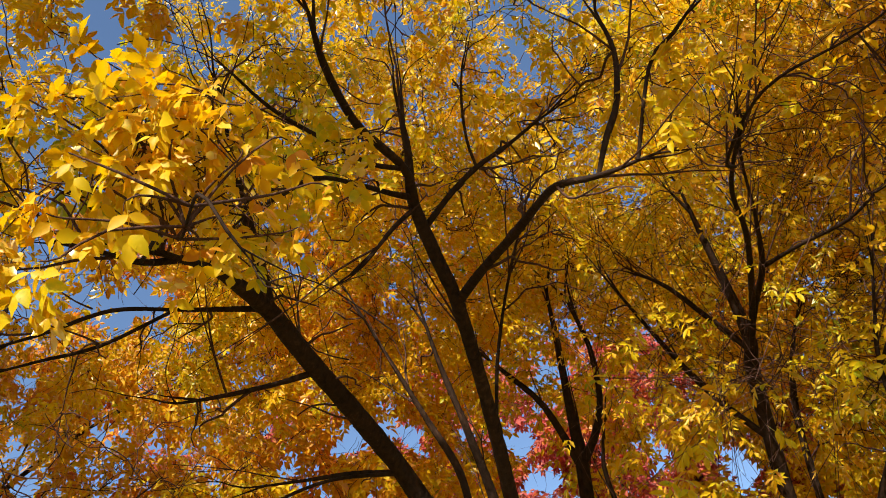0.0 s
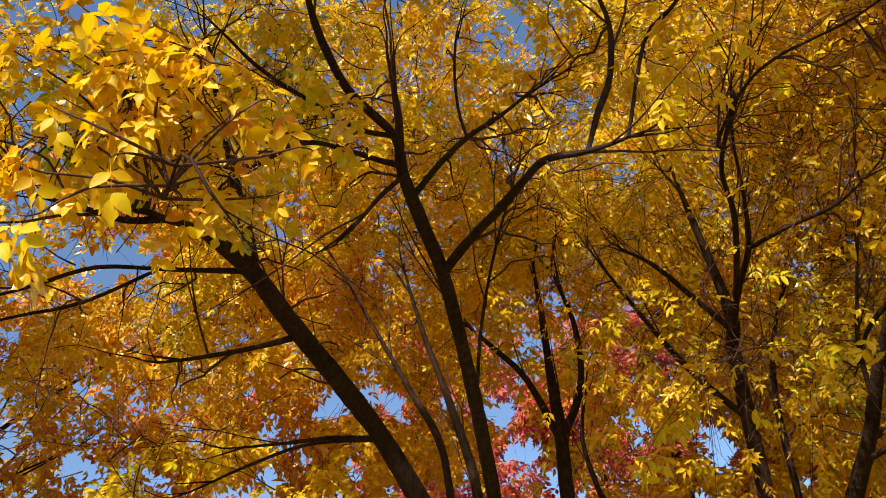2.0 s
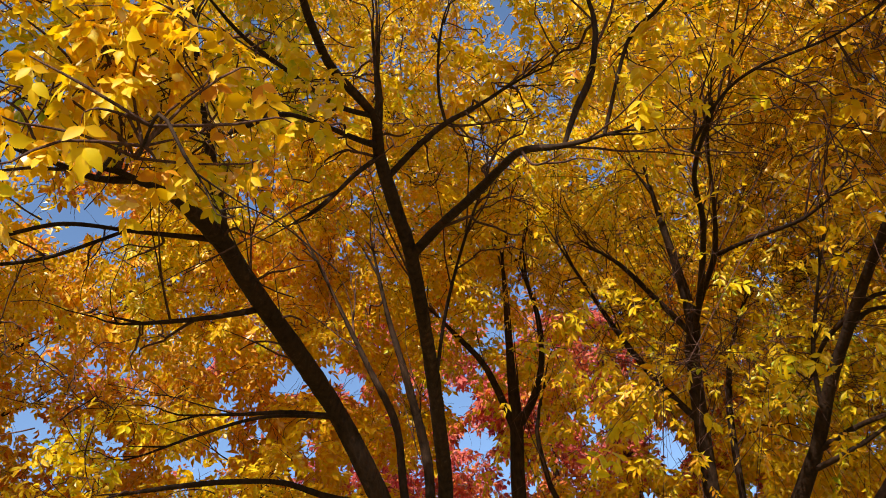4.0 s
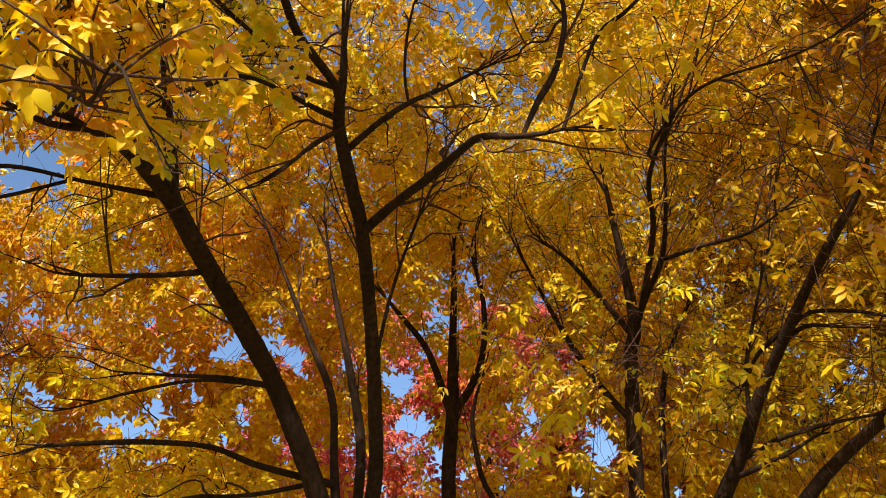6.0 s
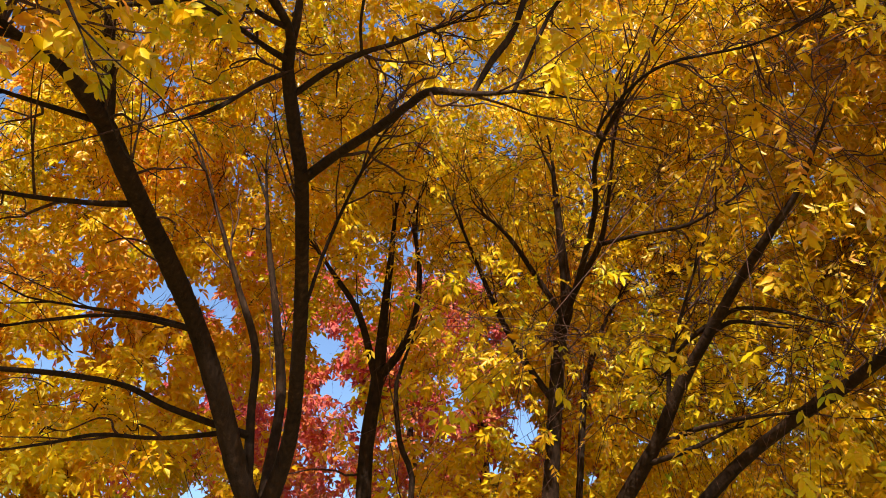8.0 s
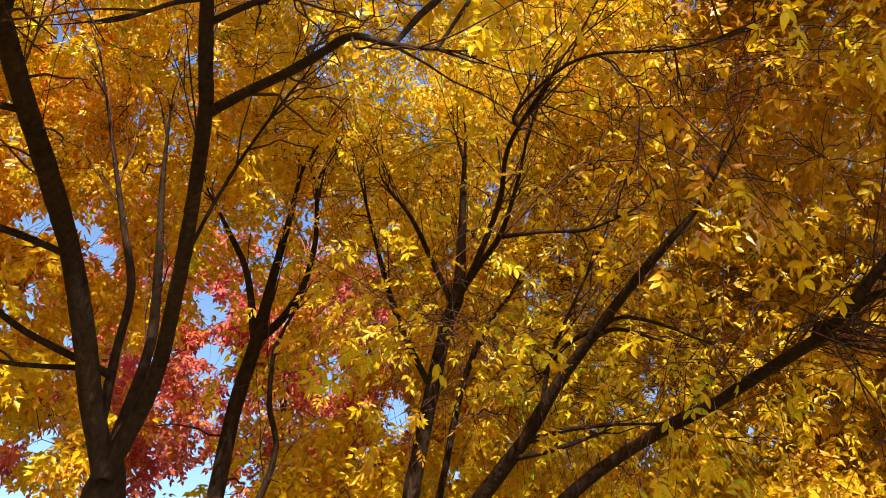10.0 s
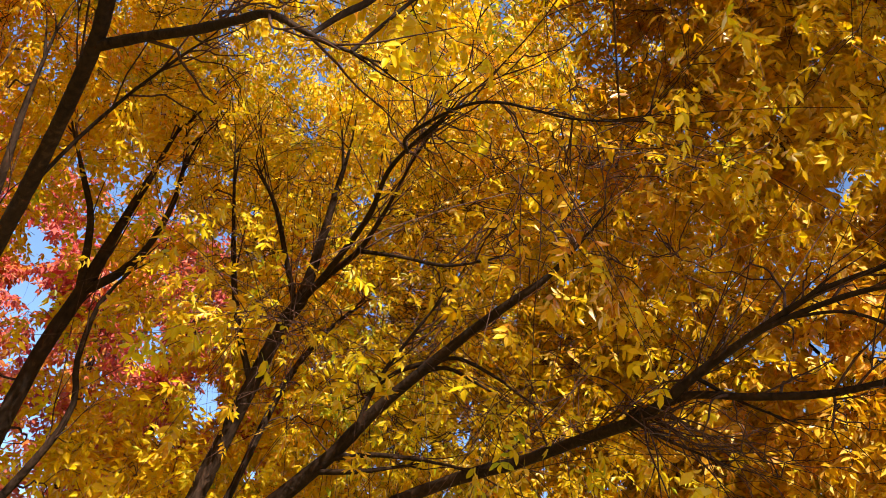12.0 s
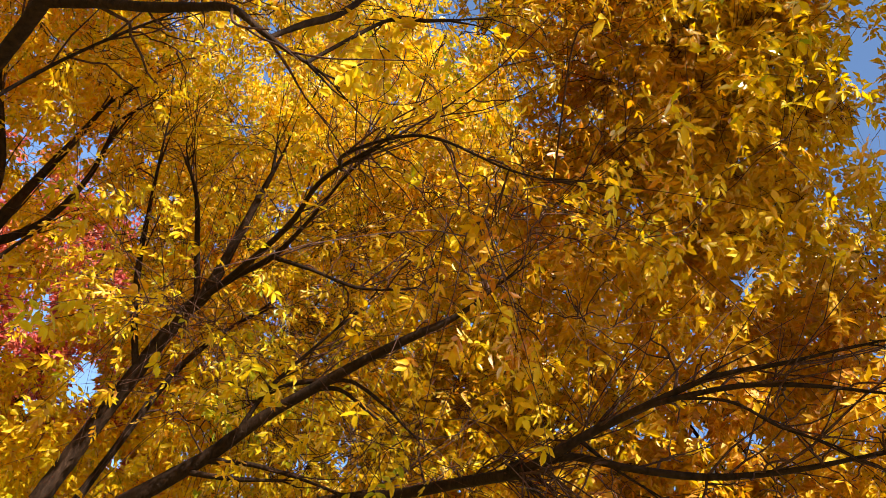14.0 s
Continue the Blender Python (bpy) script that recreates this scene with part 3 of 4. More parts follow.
def sprays(tips, ways, twigs, pairs, reach, rng):
    """Twigs at each branch tip with pairs of leaves along them. Returns twig rows and the leaves' places, directions and upper sides."""
    n = len(tips) * twigs
    root = np.repeat(tips, twigs, 0) + rng.normal(size=(n, 3)) * 0.04
    way = unit(np.repeat(ways, twigs, 0) * 0.7 + unit(rng.normal(size=(n, 3))) * 1.0 + np.array([0, 0, 0.12]))
    ln = rng.uniform(0.5, 1.1, (n, 1)) * reach
    sag = rng.uniform(0.05, 0.3, (n, 1)) * ln * np.array([0, 0, -1.0])
    s = np.linspace(0, 1, 5)
    pts = root[:, None] + way[:, None] * ln[:, None] * s[None, :, None] + sag[:, None] * (s * s)[None, :, None] + \
        np.cumsum(rng.normal(size=(n, 5, 3)) * 0.012, 1)
    at, dirs = [], []
    side = unit(np.cross(way, np.array([0.1, 0.05, 1.0]) + rng.normal(size=(n, 3)) * 0.5))
    for k in range(pairs):
        f = 0.3 + 0.65 * k / max(1, pairs - 1) + rng.uniform(-0.05, 0.05)
        p = root + way * ln * f + sag * f * f
        for sg in (1, -1):
            at.append(p)
            dirs.append(unit(way * 0.55 + side * sg * 0.8 + rng.normal(size=(n, 3)) * 0.3 + np.array([0, 0, -0.8])))
    at.append(pts[:, -1]); dirs.append(unit(way + rng.normal(size=(n, 3)) * 0.25 + np.array([0, 0, -0.55])))
    at, dirs = np.vstack(at), np.vstack(dirs)
    upper = unit(rng.normal(size=at.shape) * 0.55 + np.array([-0.1, -0.3, 0.95]))
    return pts, at, dirs, upper


def hung_sprays(limbs, spots, rng):
    """Low sprays in the open: a thin twig from the nearest limb to each spot (x, y, z, leaves), with leaves that hang from its end."""
    nodes = np.vstack([r[1:] for r in (spline(l, 0.1) for l in limbs)])
    nodes = nodes[nodes[:, 3] > 0.004]
    twigs, at, dirs, upper = [], [], [], []
    for x, y, z, leaves in spots:
        end = np.array([x, y, z + 0.10])
        a = nodes[np.argmin(np.sum((nodes[:, :3] - end) ** 2, 1)), :3]
        ln = np.linalg.norm(end - a)
        mid = (a + end) / 2 + np.array([0, 0, 0.10 * ln]) + rng.normal(size=3) * 0.06 * ln
        low = end * 0.75 + mid * 0.25 + rng.normal(size=3) * 0.03 * ln
        twigs.append(spline([(*a, 0.0055), (*mid, 0.0045), (*low, 0.0032), (*end, 0.0022)], 0.08))
        for i in range(leaves):
            back = twigs[-1][max(0, len(twigs[-1]) - 1 - rng.integers(0, 3) * (i > 0)), :3]
            at.append(back)
            dirs.append(unit(np.array([0, 0, -0.9]) + rng.normal(size=3) * np.array([0.42, 0.30, 0.25])))
            upper.append(unit(np.array([-0.2, -0.85, 0.45]) + rng.normal(size=3) * 0.3))
    return twigs, np.array(at).reshape(-1, 3), np.array(dirs).reshape(-1, 3), np.array(upper).reshape(-1, 3)


def tuft(place, way, number, reach, rng):
    """Bare crooked shoots that spring from one knot on a limb and wander off, forking and bending over."""
    out = []
    def run(at, lead, ln, thick, forks):
        n = max(4, int(ln / 0.11))
        rows = [(*at, thick)]
        for i in range(n):
            lead = unit(lead + rng.normal(size=3) * 0.20 + np.array([0, 0, -0.035]))
            at = at + lead * ln / n
            rows.append((*at, max(0.0018, thick * (1 - 0.8 * (i + 1) / n))))
            if forks and i in (n // 3, 2 * n // 3):
                run(at, unit(lead + rng.normal(size=3) * 0.55), ln * rng.uniform(0.3, 0.55), thick * 0.6, 0)
        out.append(spline(rows, 0.06))
    for _ in range(number):
        run(np.array(place) + rng.normal(size=3) * np.array([0.03, 0.12, 0.03]), unit(np.array(way) + rng.normal(size=3) * 0.5), reach * rng.uniform(0.3, 1.0), rng.uniform(0.0045, 0.008), 1)
    return out


def burl(place, radius):
    """A lumpy knot of bark where many shoots have sprung from one spot."""
    bm = bmesh.new()
    bmesh.ops.create_icosphere(bm, subdivisions=3, radius=radius)
    for v in bm.verts:
        n = v.co.normalized()
        v.co *= 1 + 0.35 * noise.noise(n * 2.3) + 0.18 * noise.noise(n * 6.0)
        v.co.y *= 1.25
    me = bpy.data.meshes.new("burl")
    bm.to_mesh(me); bm.free()
    me.transform(Matrix.Translation(place))
    me.materials.append(BARK)
    for p in me.polygons:
        p.use_smooth = True
    return me


def frames_of(dirs, upper):
    y = unit(np.cross(upper, dirs))
    z = np.cross(dirs, y)
    return np.stack([dirs, y, z], -1)


def joined_leaves(name, at, dirs, upper, detail, mat, size, rng, slim=1.0):
    """One mesh of many compound leaves."""
    kinds = [compound_leaf(detail, rng, slim=slim) for _ in range(9)]
    kind = rng.integers(0, len(kinds), len(at))
    big = rng.uniform(0.75, 1.2, len(at)) * size
    turn = frames_of(dirs, upper)
    vs, fs, base = [], [], 0
    for k, (v, f) in enumerate(kinds):
        m = kind == k
        w = np.einsum("nij,vj->nvi", turn[m] * big[m, None, None], v) + at[m][:, None]
        vs.append(w.reshape(-1, 3))
        fs.append((f[None] + base + np.arange(m.sum())[:, None, None] * len(v)).reshape(-1, 4))
        base += w.shape[0] * w.shape[1]
    v, f = np.vstack(vs), np.vstack(fs)
    return quick_mesh(name, v, f[:, :3], mat, smooth=detail > 0)


def many_tubes(name, rows_list, sides, mat):
    vs, fs, base = [], [], 0
    for rows in rows_list:
        v, f = tube(rows, sides, closed=False)
        vs.append(v); fs.append(f + base); base += len(v)
    v, f = np.vstack(vs), np.vstack(fs)
    return quick_mesh(name, v, f, mat)


def tree(name, base, label, group, trunk, limbs, lobes, branches, twigs, pairs, reach, mat, seed, detail=1, size=1.0, single=0, single_near=(0, 1.5, 3.0), bare=(), straight=0, shoot_size=1.0, hung=(), knots=(), slim=1.0):
    """A tree: trunk, limbs, fine branches, twigs and a crown of leaves; the leaves that hang lowest are single objects."""
    rng = np.random.default_rng(seed)
    top = thing(name, base, label, "tree", group)
    limbs = [row for l in limbs for row in drawn_out(l, rng)]
    v, f = tube(spline(trunk, 0.10), 14, 0.025, rng)
    part("trunk", quick_mesh("trunk", v, f, BARK), top, "furrowed brown bark, toned dark for crown shade")
    for row in limbs:
        rows = spline(row, 0.05 if detail else 0.12)
        v, f = tube(rows, 12 if row[0][3] > 0.03 else 8, 0.03, rng)
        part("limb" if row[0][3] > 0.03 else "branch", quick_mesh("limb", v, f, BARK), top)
    br, tips, ways = grow([*limbs, trunk[-2:]], lobes, branches, rng)
    for centre, radii, number in bare:
        br = grow([*limbs, trunk[-2:]], [(centre, radii, 1.0)], number, rng)[0] + br
    br = shoots(limbs, straight, shoot_size, rng) + br
    low_twigs, low_at, low_dirs, low_upper = hung_sprays(limbs, hung, rng)
    low = clear_of_gaps(low_at + low_dirs * 0.15, -0.4)
    low_at, low_dirs, low_upper = low_at[low], low_dirs[low], low_upper[low]
    br = low_twigs + br
    for place, way, number, reach in knots:
        br = tuft(place, way, number, reach, rng) + br
        part("burl", burl(place, 0.055), top, "lumpy knot of bark with many shoots")
    ends = np.array([r[-1, :3] for r in br])
    middles = np.array([r[len(r) // 2, :3] for r in br])
    br = [r for r, a, b in zip(br, clear_of_gaps(ends, 0.2), clear_of_gaps(middles, 0.2)) if a and b]
    fine = np.vstack(br)[::2]
    if single:
        near = np.array([np.min(np.linalg.norm(rows[:, :3] - np.array(single_near), axis=1)) for rows in br])
        br = [br[i] for i in np.argsort(near)]
        holders, ends = [], []
        for rows in br[:290]:
            v, f = tube(rows, 5)
            holders.append(part("branch", quick_mesh("branch", v, f, TWIG), top))
            ends.append(rows[-1, :3])
        br, ends = br[290:], np.array(ends)
    if br:
        tagged(part("branchwork", many_tubes("branchwork", br, 4, TWIG), top), kind="stuff")
    keep = clear_of_gaps(tips, 0.3)
    tips, ways = tips[keep], ways[keep]
    pts, at, dirs, upper = sprays(tips, ways, twigs, pairs, reach, rng)
    rad = np.linspace(0.0036, 0.0015, 5)
    tw = [np.hstack([p, rad[:, None]]) for p in pts]
    tagged(part("twig_spray", many_tubes("twig_spray", tw, 3, TWIG), top), kind="stuff")
    # leaves that hide limbs or sky openings from the camera are dropped
    keep = clear_of_gaps(at + dirs * 0.12, 0.0) & clear_of_limb_view(at + dirs * 0.10, BIG_LIMBS, 0.055, 0.3, rng) & clear_of_limb_view(at + dirs * 0.10, SMALL_LIMBS, 0.045, 0.35, rng)
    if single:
        keep &= clear_of_limb_view(at + dirs * 0.10, fine, 0.03, 0.5, rng)
    at, dirs, upper = np.vstack([low_at, at[keep]]), np.vstack([low_dirs, dirs[keep]]), np.vstack([low_upper, upper[keep]])
    if single:
        order = np.argsort(np.linalg.norm(at - np.array(single_near), axis=1))
        pick, rest = order[:single], order[single:]
        shapes = []
        for k in range(8):
            lv, lf = compound_leaf(2, rng, slim=slim)
            shapes.append(quick_mesh("leaf", lv, lf, mat))
        turn = frames_of(dirs[pick], upper[pick])
        for i, j in enumerate(pick):
            ob = part("leaf", shapes[i % 8], holders[int(np.argmin(np.sum((ends - at[j]) ** 2, 1)))])
            sc = size * rng.uniform(0.75, 1.15)
            m = Matrix.Translation(at[j]) @ Matrix(turn[i].tolist()).to_4x4() @ Matrix.Scale(sc, 4)
            ob.matrix_basis = m
        at, dirs, upper = at[rest], dirs[rest], upper[rest]
    high = np.linalg.norm(at - EYE, axis=1) > 6.4
    for level, pick in ((detail, ~high), (0, high)) if detail else ((0, high | ~high),):
        crown = part("crown", joined_leaves("crown", at[pick], dirs[pick], upper[pick], level, mat, size, rng, slim), top)
        tagged(crown, kind="stuff")
    return top, len(at)


# ---- ground ----
bm = bmesh.new()
bmesh.ops.create_grid(bm, x_segments=60, y_segments=60, size=400)
for v in bm.verts:
    d = v.co.length
    v.co.z = 0.25 * noise.noise(v.co * 0.02) * min(1.0, d / 40) - 0.0
me = bpy.data.meshes.new("ground")
bm.to_mesh(me); bm.free()
me.materials.append(ground_material())
ground = tagged(new("ground", me), "unseen park lawn, yellow leaf cover added to bounce light", "ground", kind="structure")


# ---- trees ----
tree("ash_tree", (0.12, 6.3, 0), "many-stemmed ash tree with golden autumn leaves on grey limbs", "autumn trees",
     [(0.14, 6.35, -0.1, 0.30), (0.13, 6.3, 0.6, 0.23), (0.12, 6.25, 1.6, 0.20), (0.12, 6.12, 2.5, 0.17), (0.09, 5.95, 2.95, 0.12), (0.07, 5.85, 3.15, 0.06)],
     ASH_LIMBS,
     # lobes overhead, behind EYE and far left are added out of view for shade
     [((-0.8, 6.3, 7.1), (2.2, 1.3, 2.0), 0.44), ((-0.6, 1.8, 10.2), (3.0, 2.1, 0.6), 0.46), ((-0.2, 4.6, 6.9), (2.2, 1.2, 0.8), 0.08), ((-0.8, 2.0, 3.75), (0.45, 0.25, 0.22), 0.022), ((-1.1, 2.4, 4.4), (0.8, 0.5, 0.4), 0.03), ((-2.2, 0.5, 7.4), (1.4, 0.9, 0.8), 0.13), ((1.05, 2.65, 4.3), (0.2, 0.15, 0.12), 0.004), ((0.7, 3.0, 5.7), (1.4, 1.0, 0.7), 0.025), ((-0.4, 6.6, 10.6), (3.0, 1.2, 2.4), 0.27), ((0.0, -0.7, 7.9), (2.4, 0.9, 0.8), 0.27), ((-3.5, 1.7, 7.6), (1.6, 1.2, 0.9), 0.06), ((-4.4, 3.6, 7.2), (0.9, 1.0, 0.6), 0.06), ((-1.8, -0.1, 6.1), (1.4, 0.5, 0.4), 0.12), ((-0.6, 0.5, 6.9), (1.2, 0.6, 0.4), 0.12), ((-3.6, 4.8, 7.6), (1.4, 1.0, 0.8), 0.045), ((-2.6, 4.8, 5.9), (1.6, 1.5, 0.9), 0.06), ((-2.8, 6.4, 5.4), (1.8, 1.4, 0.8), 0.03),
      ((-1.4, 3.4, 5.4), (1.0, 1.0, 0.6), 0.05), ((-1.5, 5.7, 3.9), (1.1, 0.6, 0.7), 0.045), ((-0.7, 6.1, 4.0), (0.6, 0.5, 0.6), 0.02)],
     480, 5, 3, 0.36, YELLOW, 11, detail=1, size=0.71, single=290, single_near=(-0.8, 1.9, 3.3),
     bare=[((-1.7, 4.4, 4.1), (1.3, 1.8, 0.7), 60), ((-0.3, 3.8, 5.2), (1.3, 1.0, 0.6), 50), ((0.9, 3.6, 4.9), (0.9, 1.0, 0.6), 30)], straight=170,
     hung=[(-1.05, 1.73, 3.06, 2), (-0.83, 1.72, 3.22, 1), (-0.69, 1.92, 3.21, 2), (-0.74, 1.78, 3.50, 1), (-0.43, 1.93, 3.58, 1), (-0.32, 1.98, 3.40, 1), (-0.44, 2.10, 3.36, 1),
           (-0.98, 1.65, 3.37, 1), (-1.18, 1.85, 3.50, 1), (-0.88, 1.79, 3.43, 1), (-0.57, 1.92, 3.56, 1), (-0.63, 2.03, 3.45, 1), (-1.10, 1.80, 3.30, 1), (-0.66, 1.96, 3.33, 1),
           (-1.06, 1.84, 3.95, 2), (-0.78, 2.03, 4.05, 2), (-0.55, 2.15, 3.90, 1), (-1.25, 1.75, 3.80, 2),
           (0.97, 2.45, 3.95, 2), (1.03, 2.62, 3.93, 1), (1.49, 4.27, 3.43, 1)])
tree("ash_tree", (2.65, 7.3, 0), "many-stemmed ash tree with deep golden autumn leaves", "autumn trees",
     [(2.66, 7.45, -0.1, 0.32), (2.65, 7.4, 0.6, 0.25), (2.64, 7.35, 1.6, 0.22), (2.62, 7.3, 2.6, 0.22), (2.62, 7.2, 3.3, 0.16)],
     SECOND_LIMBS,
     # lobes with y below 1 lie out of view, added to cast shade
     [((2.9, 6.8, 6.8), (2.6, 1.0, 2.2), 0.37), ((3.0, 5.2, 7.2), (2.0, 1.0, 0.6), 0.02), ((2.3, 3.4, 5.8), (1.3, 1.2, 0.9), 0.012), ((3.5, 3.2, 5.8), (1.6, 1.4, 0.8), 0.025), ((3.8, 3.6, 7.6), (1.4, 1.2, 0.8), 0.05), ((3.7, 3.4, 8.7), (1.6, 1.2, 0.8), 0.05), ((3.2, 4.7, 8.1), (1.0, 0.9, 0.7), 0.04), ((3.6, 5.9, 4.8), (1.9, 0.6, 1.2), 0.06), ((5.1, 5.6, 5.0), (1.8, 0.7, 1.4), 0.09), ((2.2, 0.3, 5.6), (0.9, 0.5, 0.5), 0.05), ((2.0, -0.7, 6.6), (1.6, 1.0, 0.7), 0.06), ((3.0, 0.5, 10.3), (2.6, 1.2, 1.2), 0.18), ((4.0, 4.6, 4.1), (0.9, 0.6, 0.5), 0.03), ((4.2, 6.8, 5.0), (1.4, 0.9, 1.3), 0.07), ((2.1, 2.75, 4.45), (0.4, 0.35, 0.2), 0.007), ((1.75, 5.1, 4.1), (0.25, 0.2, 0.2), 0.008), ((2.95, 5.3, 4.55), (0.15, 0.15, 0.1), 0.006)],
     430, 5, 3, 0.40, GOLD, 12, detail=1, size=0.86, slim=0.8, single=290, single_near=(2.2, 2.2, 4.2),
     bare=[((3.7, 2.4, 4.0), (0.7, 1.4, 0.5), 100), ((2.5, 4.8, 5.3), (1.1, 1.6, 0.7), 90), ((2.8, 3.2, 5.0), (1.3, 1.0, 0.5), 70)], straight=300,
     hung=[(2.31, 2.85, 4.78, 2), (2.13, 2.83, 4.32, 3), (2.22, 2.90, 4.42, 2), (1.92, 1.95, 4.10, 2), (1.30, 1.62, 4.20, 1)],
     knots=[((3.54, 3.60, 3.97), (0.22, -1.0, -0.15), 30, 1.5)])
tree("ash_tree", (0.97, 8.25, 0), "slender ash tree with yellow autumn leaves", "autumn trees",
     [(0.97, 8.35, -0.1, 0.17), (0.97, 8.25, 1.2, 0.11), (0.95, 8.12, 2.6, 0.09), (0.94, 8.01, 3.63, 0.08)],
     FAR_LIMBS,
     [((1.0, 9.0, 7.4), (3.0, 1.8, 1.9), 0.55), ((-1.0, 8.6, 5.0), (1.5, 1.3, 1.3), 0.17), ((3.2, 8.4, 4.5), (1.5, 1.3, 1.0), 0.09), ((1.4, 9.4, 4.4), (1.8, 0.9, 1.0), 0.02), ((1.9, 8.2, 3.9), (0.9, 0.5, 0.7), 0.055), ((-1.4, 7.8, 4.0), (1.5, 0.9, 0.9), 0.08)],
     270, 5, 3, 0.42, YELLOW, 13, detail=0, size=1.12, straight=26, shoot_size=1.2)
tree("maple_tree", (4.2, 17.0, 0), "tree with crimson and red autumn leaves", "autumn trees",
     [(4.2, 17.1, -0.1, 0.3), (4.2, 17.0, 2.0, 0.2), (4.2, 16.8, 4.5, 0.15), (4.2, 16.6, 8.0, 0.08), (4.2, 16.5, 11.0, 0.03)],
     [[(4.2, 16.9, 3.5, 0.08), (3.2, 16.5, 5.5, 0.06), (2.4, 16.0, 8.5, 0.03)], [(4.2, 16.8, 4.5, 0.07), (5.4, 16.4, 6.5, 0.05), (6.4, 16.0, 9.0, 0.025)],
      [(4.2, 16.8, 5.0, 0.06), (4.0, 15.8, 7.0, 0.05), (3.6, 15.0, 9.5, 0.025)]],
     [((2.2, 16.4, 8.0), (6.2, 2.4, 3.2), 0.85), ((5.0, 13.9, 5.8), (2.8, 1.2, 1.8), 0.25), ((-1.6, 15.4, 9.2), (4.4, 1.4, 2.4), 0.20), ((3.6, 15.6, 9.6), (2.6, 1.4, 1.6), 0.16)],
     400, 5, 3, 0.5, RED, 14, detail=0, size=1.45, straight=80, shoot_size=2.2)
tree("ash_tree", (-7.2, 10.0, 0), "spreading tree with orange-brown autumn leaves", "autumn trees",
     [(-7.2, 10.1, -0.1, 0.32), (-7.2, 10.0, 1.6, 0.22), (-7.1, 10.0, 3.6, 0.17), (-6.8, 10.0, 6.5, 0.10), (-6.4, 10.0, 10.0, 0.03)],
     [[(-7.1, 10.0, 5.2, 0.05), (-5.8, 9.8, 6.8, 0.03), (-3.6, 9.6, 8.0, 0.013)], [(-7.1, 10.0, 3.8, 0.08), (-7.8, 9.6, 5.6, 0.06), (-8.6, 9.2, 7.6, 0.03)],
      [(-7.0, 10.0, 4.6, 0.03), (-5.8, 9.2, 5.6, 0.018), (-4.0, 8.6, 6.0, 0.009)]],
     [((-4.8, 10.6, 7.0), (4.4, 3.0, 3.4), 0.80), ((-3.6, 9.4, 4.8), (3.2, 1.2, 1.6), 0.15), ((-2.4, 9.6, 9.2), (3.4, 2.0, 2.4), 0.35), ((-3.0, 8.0, 4.8), (2.6, 0.6, 1.6), 0.13)],
     300, 5, 3, 0.5, ORANGE, 15, detail=0, size=1.25, straight=80, shoot_size=2.2)
# tree left of the view, added so its crown shades the orange tree
tree("ash_tree", (-7.0, 5.2, 0), "ash tree with golden leaves, added out of view to cast shade", "autumn trees",
     [(-7.0, 5.3, -0.1, 0.3), (-7.0, 5.2, 1.6, 0.21), (-6.9, 5.2, 3.6, 0.16), (-6.7, 5.2, 6.5, 0.10), (-6.5, 5.2, 10.0, 0.03)],
     [[(-6.9, 5.2, 4.0, 0.08), (-5.8, 5.2, 6.0, 0.05), (-4.8, 5.2, 8.0, 0.03)], [(-6.9, 5.2, 4.6, 0.07), (-7.8, 4.6, 6.6, 0.05), (-8.6, 4.2, 9.0, 0.025)]],
     [((-6.8, 5.0, 8.8), (2.0, 2.4, 2.6), 0.75), ((-5.0, 2.8, 7.6), (1.3, 1.2, 0.9), 0.3), ((-5.4, 3.4, 9.2), (1.3, 1.4, 0.9), 0.3)],
     320, 5, 3, 0.5, GOLD, 18, detail=0, size=1.05)
tree("ash_tree", (10.2, 2.6, 0), "tree with amber-brown autumn leaves", "autumn trees",
     [(10.2, 2.7, -0.1, 0.32), (10.2, 2.6, 1.6, 0.22), (10.1, 2.6, 3.6, 0.17), (9.9, 2.7, 6.5, 0.10), (9.6, 2.8, 10.0, 0.03)],
     [[(10.1, 2.6, 3.2, 0.07), (8.4, 3.4, 4.8, 0.04), (6.4, 4.4, 6.4, 0.015)], [(10.0, 2.6, 4.2, 0.07), (8.2, 2.6, 6.0, 0.04), (6.4, 2.6, 7.6, 0.015)],
      [(9.9, 2.7, 5.4, 0.06), (8.6, 4.4, 7.0, 0.035), (7.0, 6.2, 8.2, 0.015)]],
     # the two lobes near y = 0 are unseen, added to shade the others
     [((6.6, 4.6, 7.6), (3.0, 3.4, 2.6), 0.55), ((6.2, 5.8, 5.0), (2.4, 1.6, 1.4), 0.24), ((7.6, 4.0, 6.2), (2.4, 2.6, 1.8), 0.34), ((4.7, 3.1, 8.5), (1.5, 1.4, 1.4), 0.2), ((4.6, -0.3, 10.4), (2.2, 1.2, 1.2), 0.24), ((6.3, 0.2, 9.2), (1.6, 0.8, 1.0), 0.15), ((6.4, 6.2, 9.6), (3.0, 2.6, 1.6), 0.3), ((3.7, 3.3, 9.2), (1.8, 1.5, 0.9), 0.22)],
     440, 5, 2, 0.45, AMBER, 16, detail=0, size=1.25)
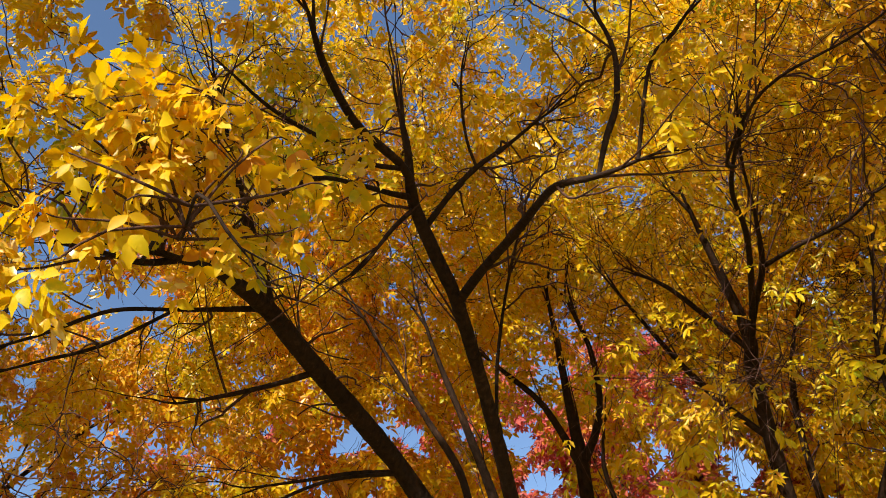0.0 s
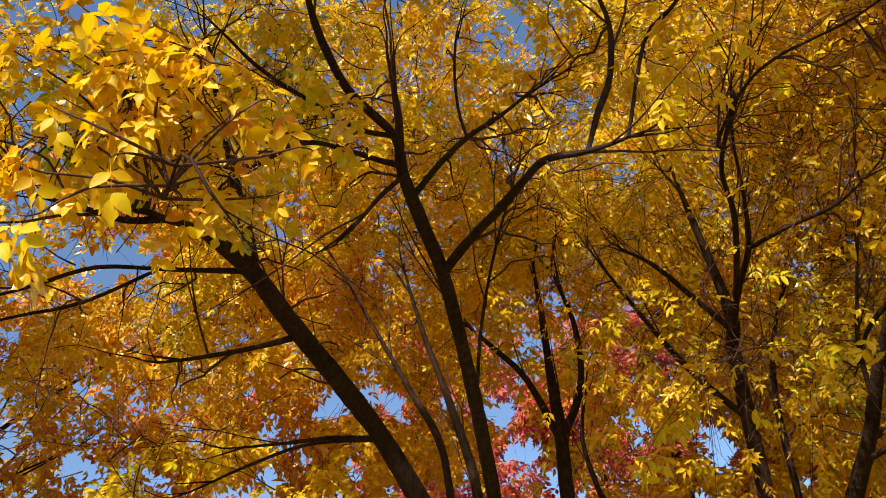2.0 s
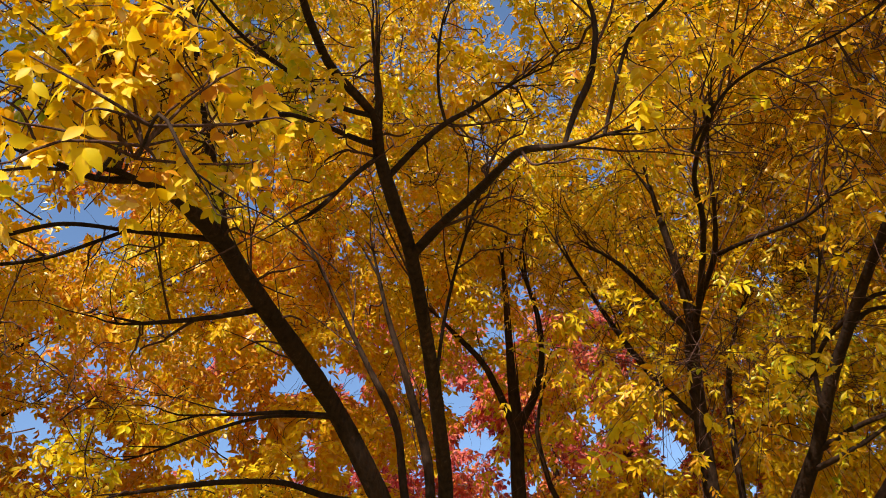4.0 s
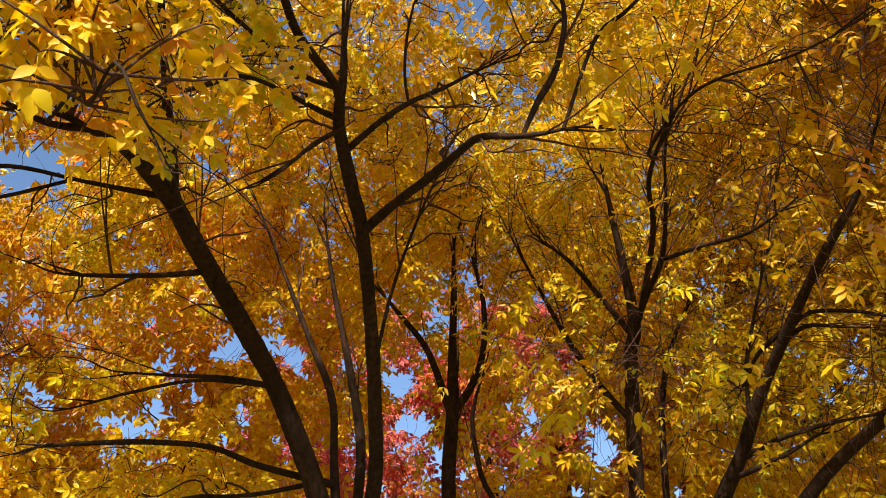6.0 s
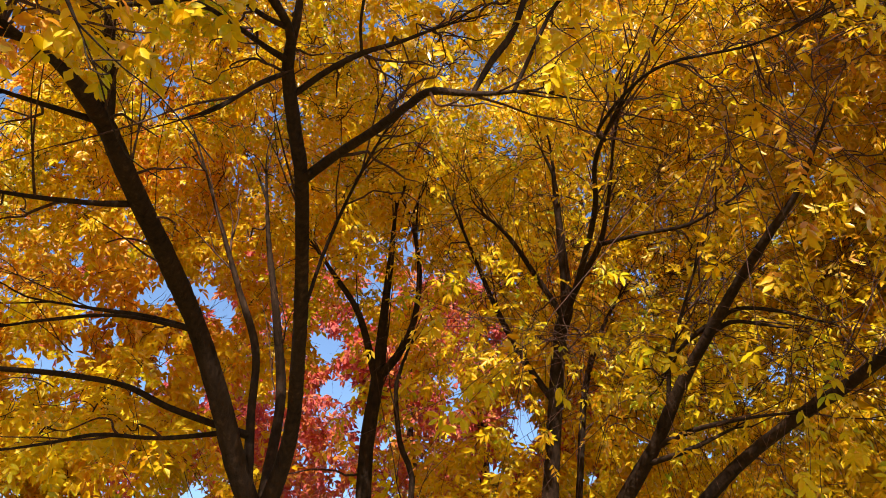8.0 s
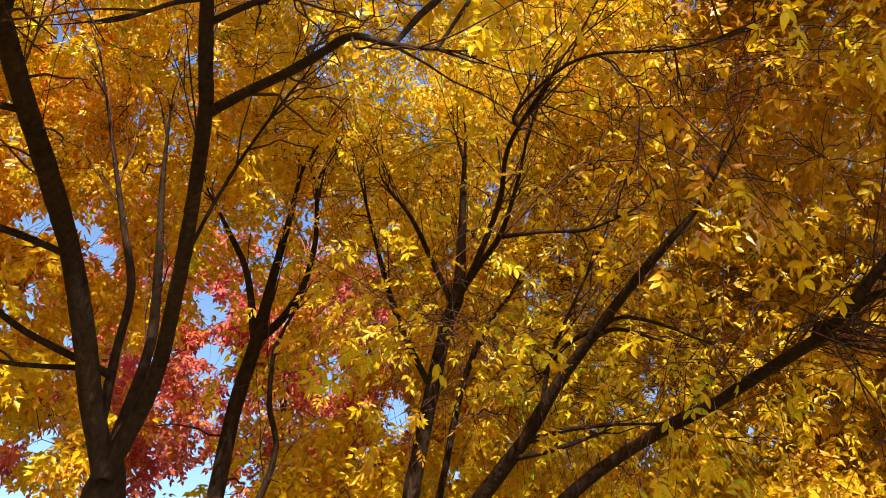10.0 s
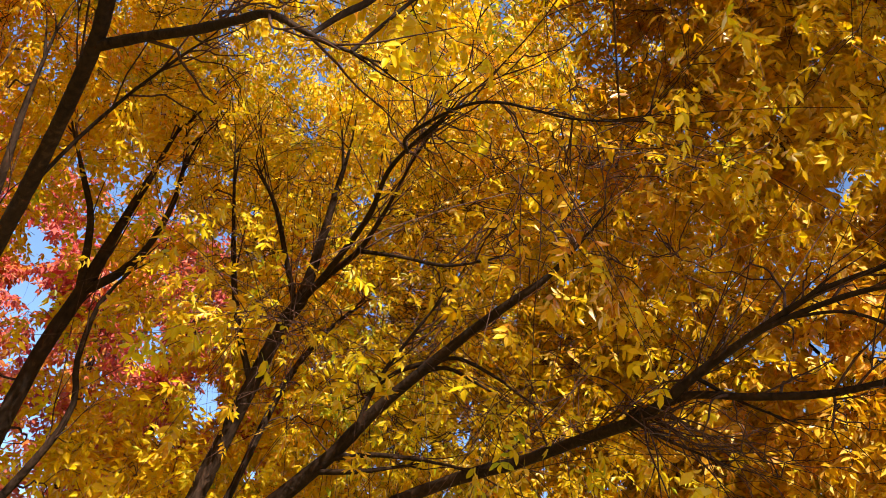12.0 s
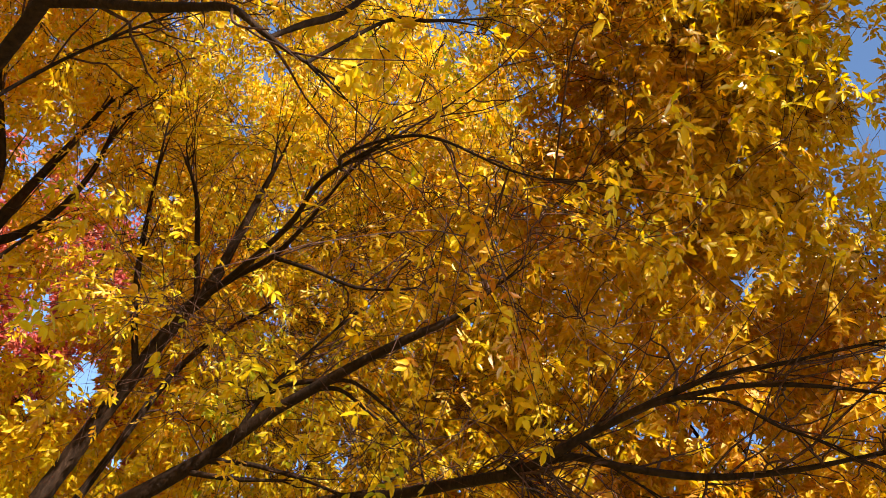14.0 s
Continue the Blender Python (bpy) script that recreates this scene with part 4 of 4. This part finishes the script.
tree("ash_tree", (8.5, 13.5, 0), "tall tree with golden autumn leaves", "autumn trees",
     [(8.5, 13.6, -0.1, 0.3), (8.5, 13.5, 2.0, 0.2), (8.4, 13.4, 4.5, 0.15), (8.3, 13.2, 8.0, 0.08), (8.2, 13.0, 11.0, 0.03)],
     [[(8.5, 13.5, 3.0, 0.08), (7.2, 13.0, 5.0, 0.06), (5.8, 12.4, 7.5, 0.03)], [(8.4, 13.4, 4.2, 0.07), (9.6, 12.6, 6.2, 0.05), (10.6, 12.0, 8.5, 0.025)]],
     [((7.6, 12.8, 7.4), (4.2, 3.0, 4.0), 0.6), ((5.6, 10.6, 9.6), (4.2, 2.4, 2.8), 0.4), ((7.4, 11.0, 5.0), (3.6, 2.0, 1.8), 0.16), ((5.4, 10.4, 13.4), (3.0, 1.5, 2.4), 0.22)],
     450, 5, 3, 0.5, GOLD, 17, detail=0, size=1.5)
# unseen tree behind the camera, added to cast shade on the right
tree("ash_tree", (3.4, -5.6, 0), "unseen ash tree with golden leaves, added to shade the right side", "autumn trees",
     [(3.4, -5.6, -0.1, 0.30), (3.4, -5.6, 1.6, 0.21), (3.35, -5.5, 3.6, 0.17), (3.2, -5.2, 6.5, 0.10), (3.0, -5.0, 9.5, 0.03)],
     [[(3.35, -5.5, 3.8, 0.08), (2.6, -4.6, 5.6, 0.06), (1.8, -3.6, 7.6, 0.03)], [(3.3, -5.4, 4.6, 0.07), (4.0, -4.2, 6.2, 0.05), (4.6, -3.0, 7.8, 0.025)]],
     [((2.5, -3.5, 8.0), (2.5, 2.0, 1.3), 1.0)],
     170, 5, 3, 0.5, GOLD, 19, detail=0, size=1.05)
# added at the back left, out of view, to hold off skylight
tree("ash_tree", (-7.4, -2.6, 0), "unseen ash tree with amber leaves, added to block skylight", "autumn trees",
     [(-7.4, -2.6, -0.1, 0.30), (-7.4, -2.6, 1.6, 0.21), (-7.3, -2.5, 3.6, 0.17), (-7.1, -2.4, 6.5, 0.10), (-7.0, -2.2, 9.5, 0.03)],
     [[(-7.3, -2.5, 3.4, 0.08), (-6.2, -1.8, 5.0, 0.06), (-5.0, -1.2, 6.6, 0.03)], [(-7.3, -2.5, 4.2, 0.07), (-8.4, -1.6, 6.0, 0.05), (-9.2, -0.8, 7.8, 0.025)]],
     [((-7.2, -1.8, 6.6), (2.8, 3.0, 2.8), 1.0)],
     170, 5, 3, 0.6, AMBER, 20, detail=0, size=1.5)
# second unseen tree, far left, added to cut the skylight there
tree("ash_tree", (-10.4, 4.4, 0), "unseen broad ash tree with orange-brown leaves, added to block skylight", "autumn trees",
     [(-10.4, 4.4, -0.1, 0.32), (-10.4, 4.4, 1.6, 0.22), (-10.3, 4.4, 3.6, 0.17), (-10.2, 4.4, 6.5, 0.10), (-10.0, 4.4, 9.8, 0.03)],
     [[(-10.3, 4.4, 3.2, 0.08), (-9.2, 5.2, 4.8, 0.06), (-8.2, 6.4, 6.2, 0.03)], [(-10.3, 4.4, 4.0, 0.07), (-9.6, 3.0, 5.8, 0.05), (-9.0, 1.8, 7.4, 0.025)]],
     [((-9.6, 4.6, 6.2), (2.6, 3.4, 3.2), 1.0)],
     170, 5, 3, 0.6, ORANGE, 21, detail=0, size=1.5)
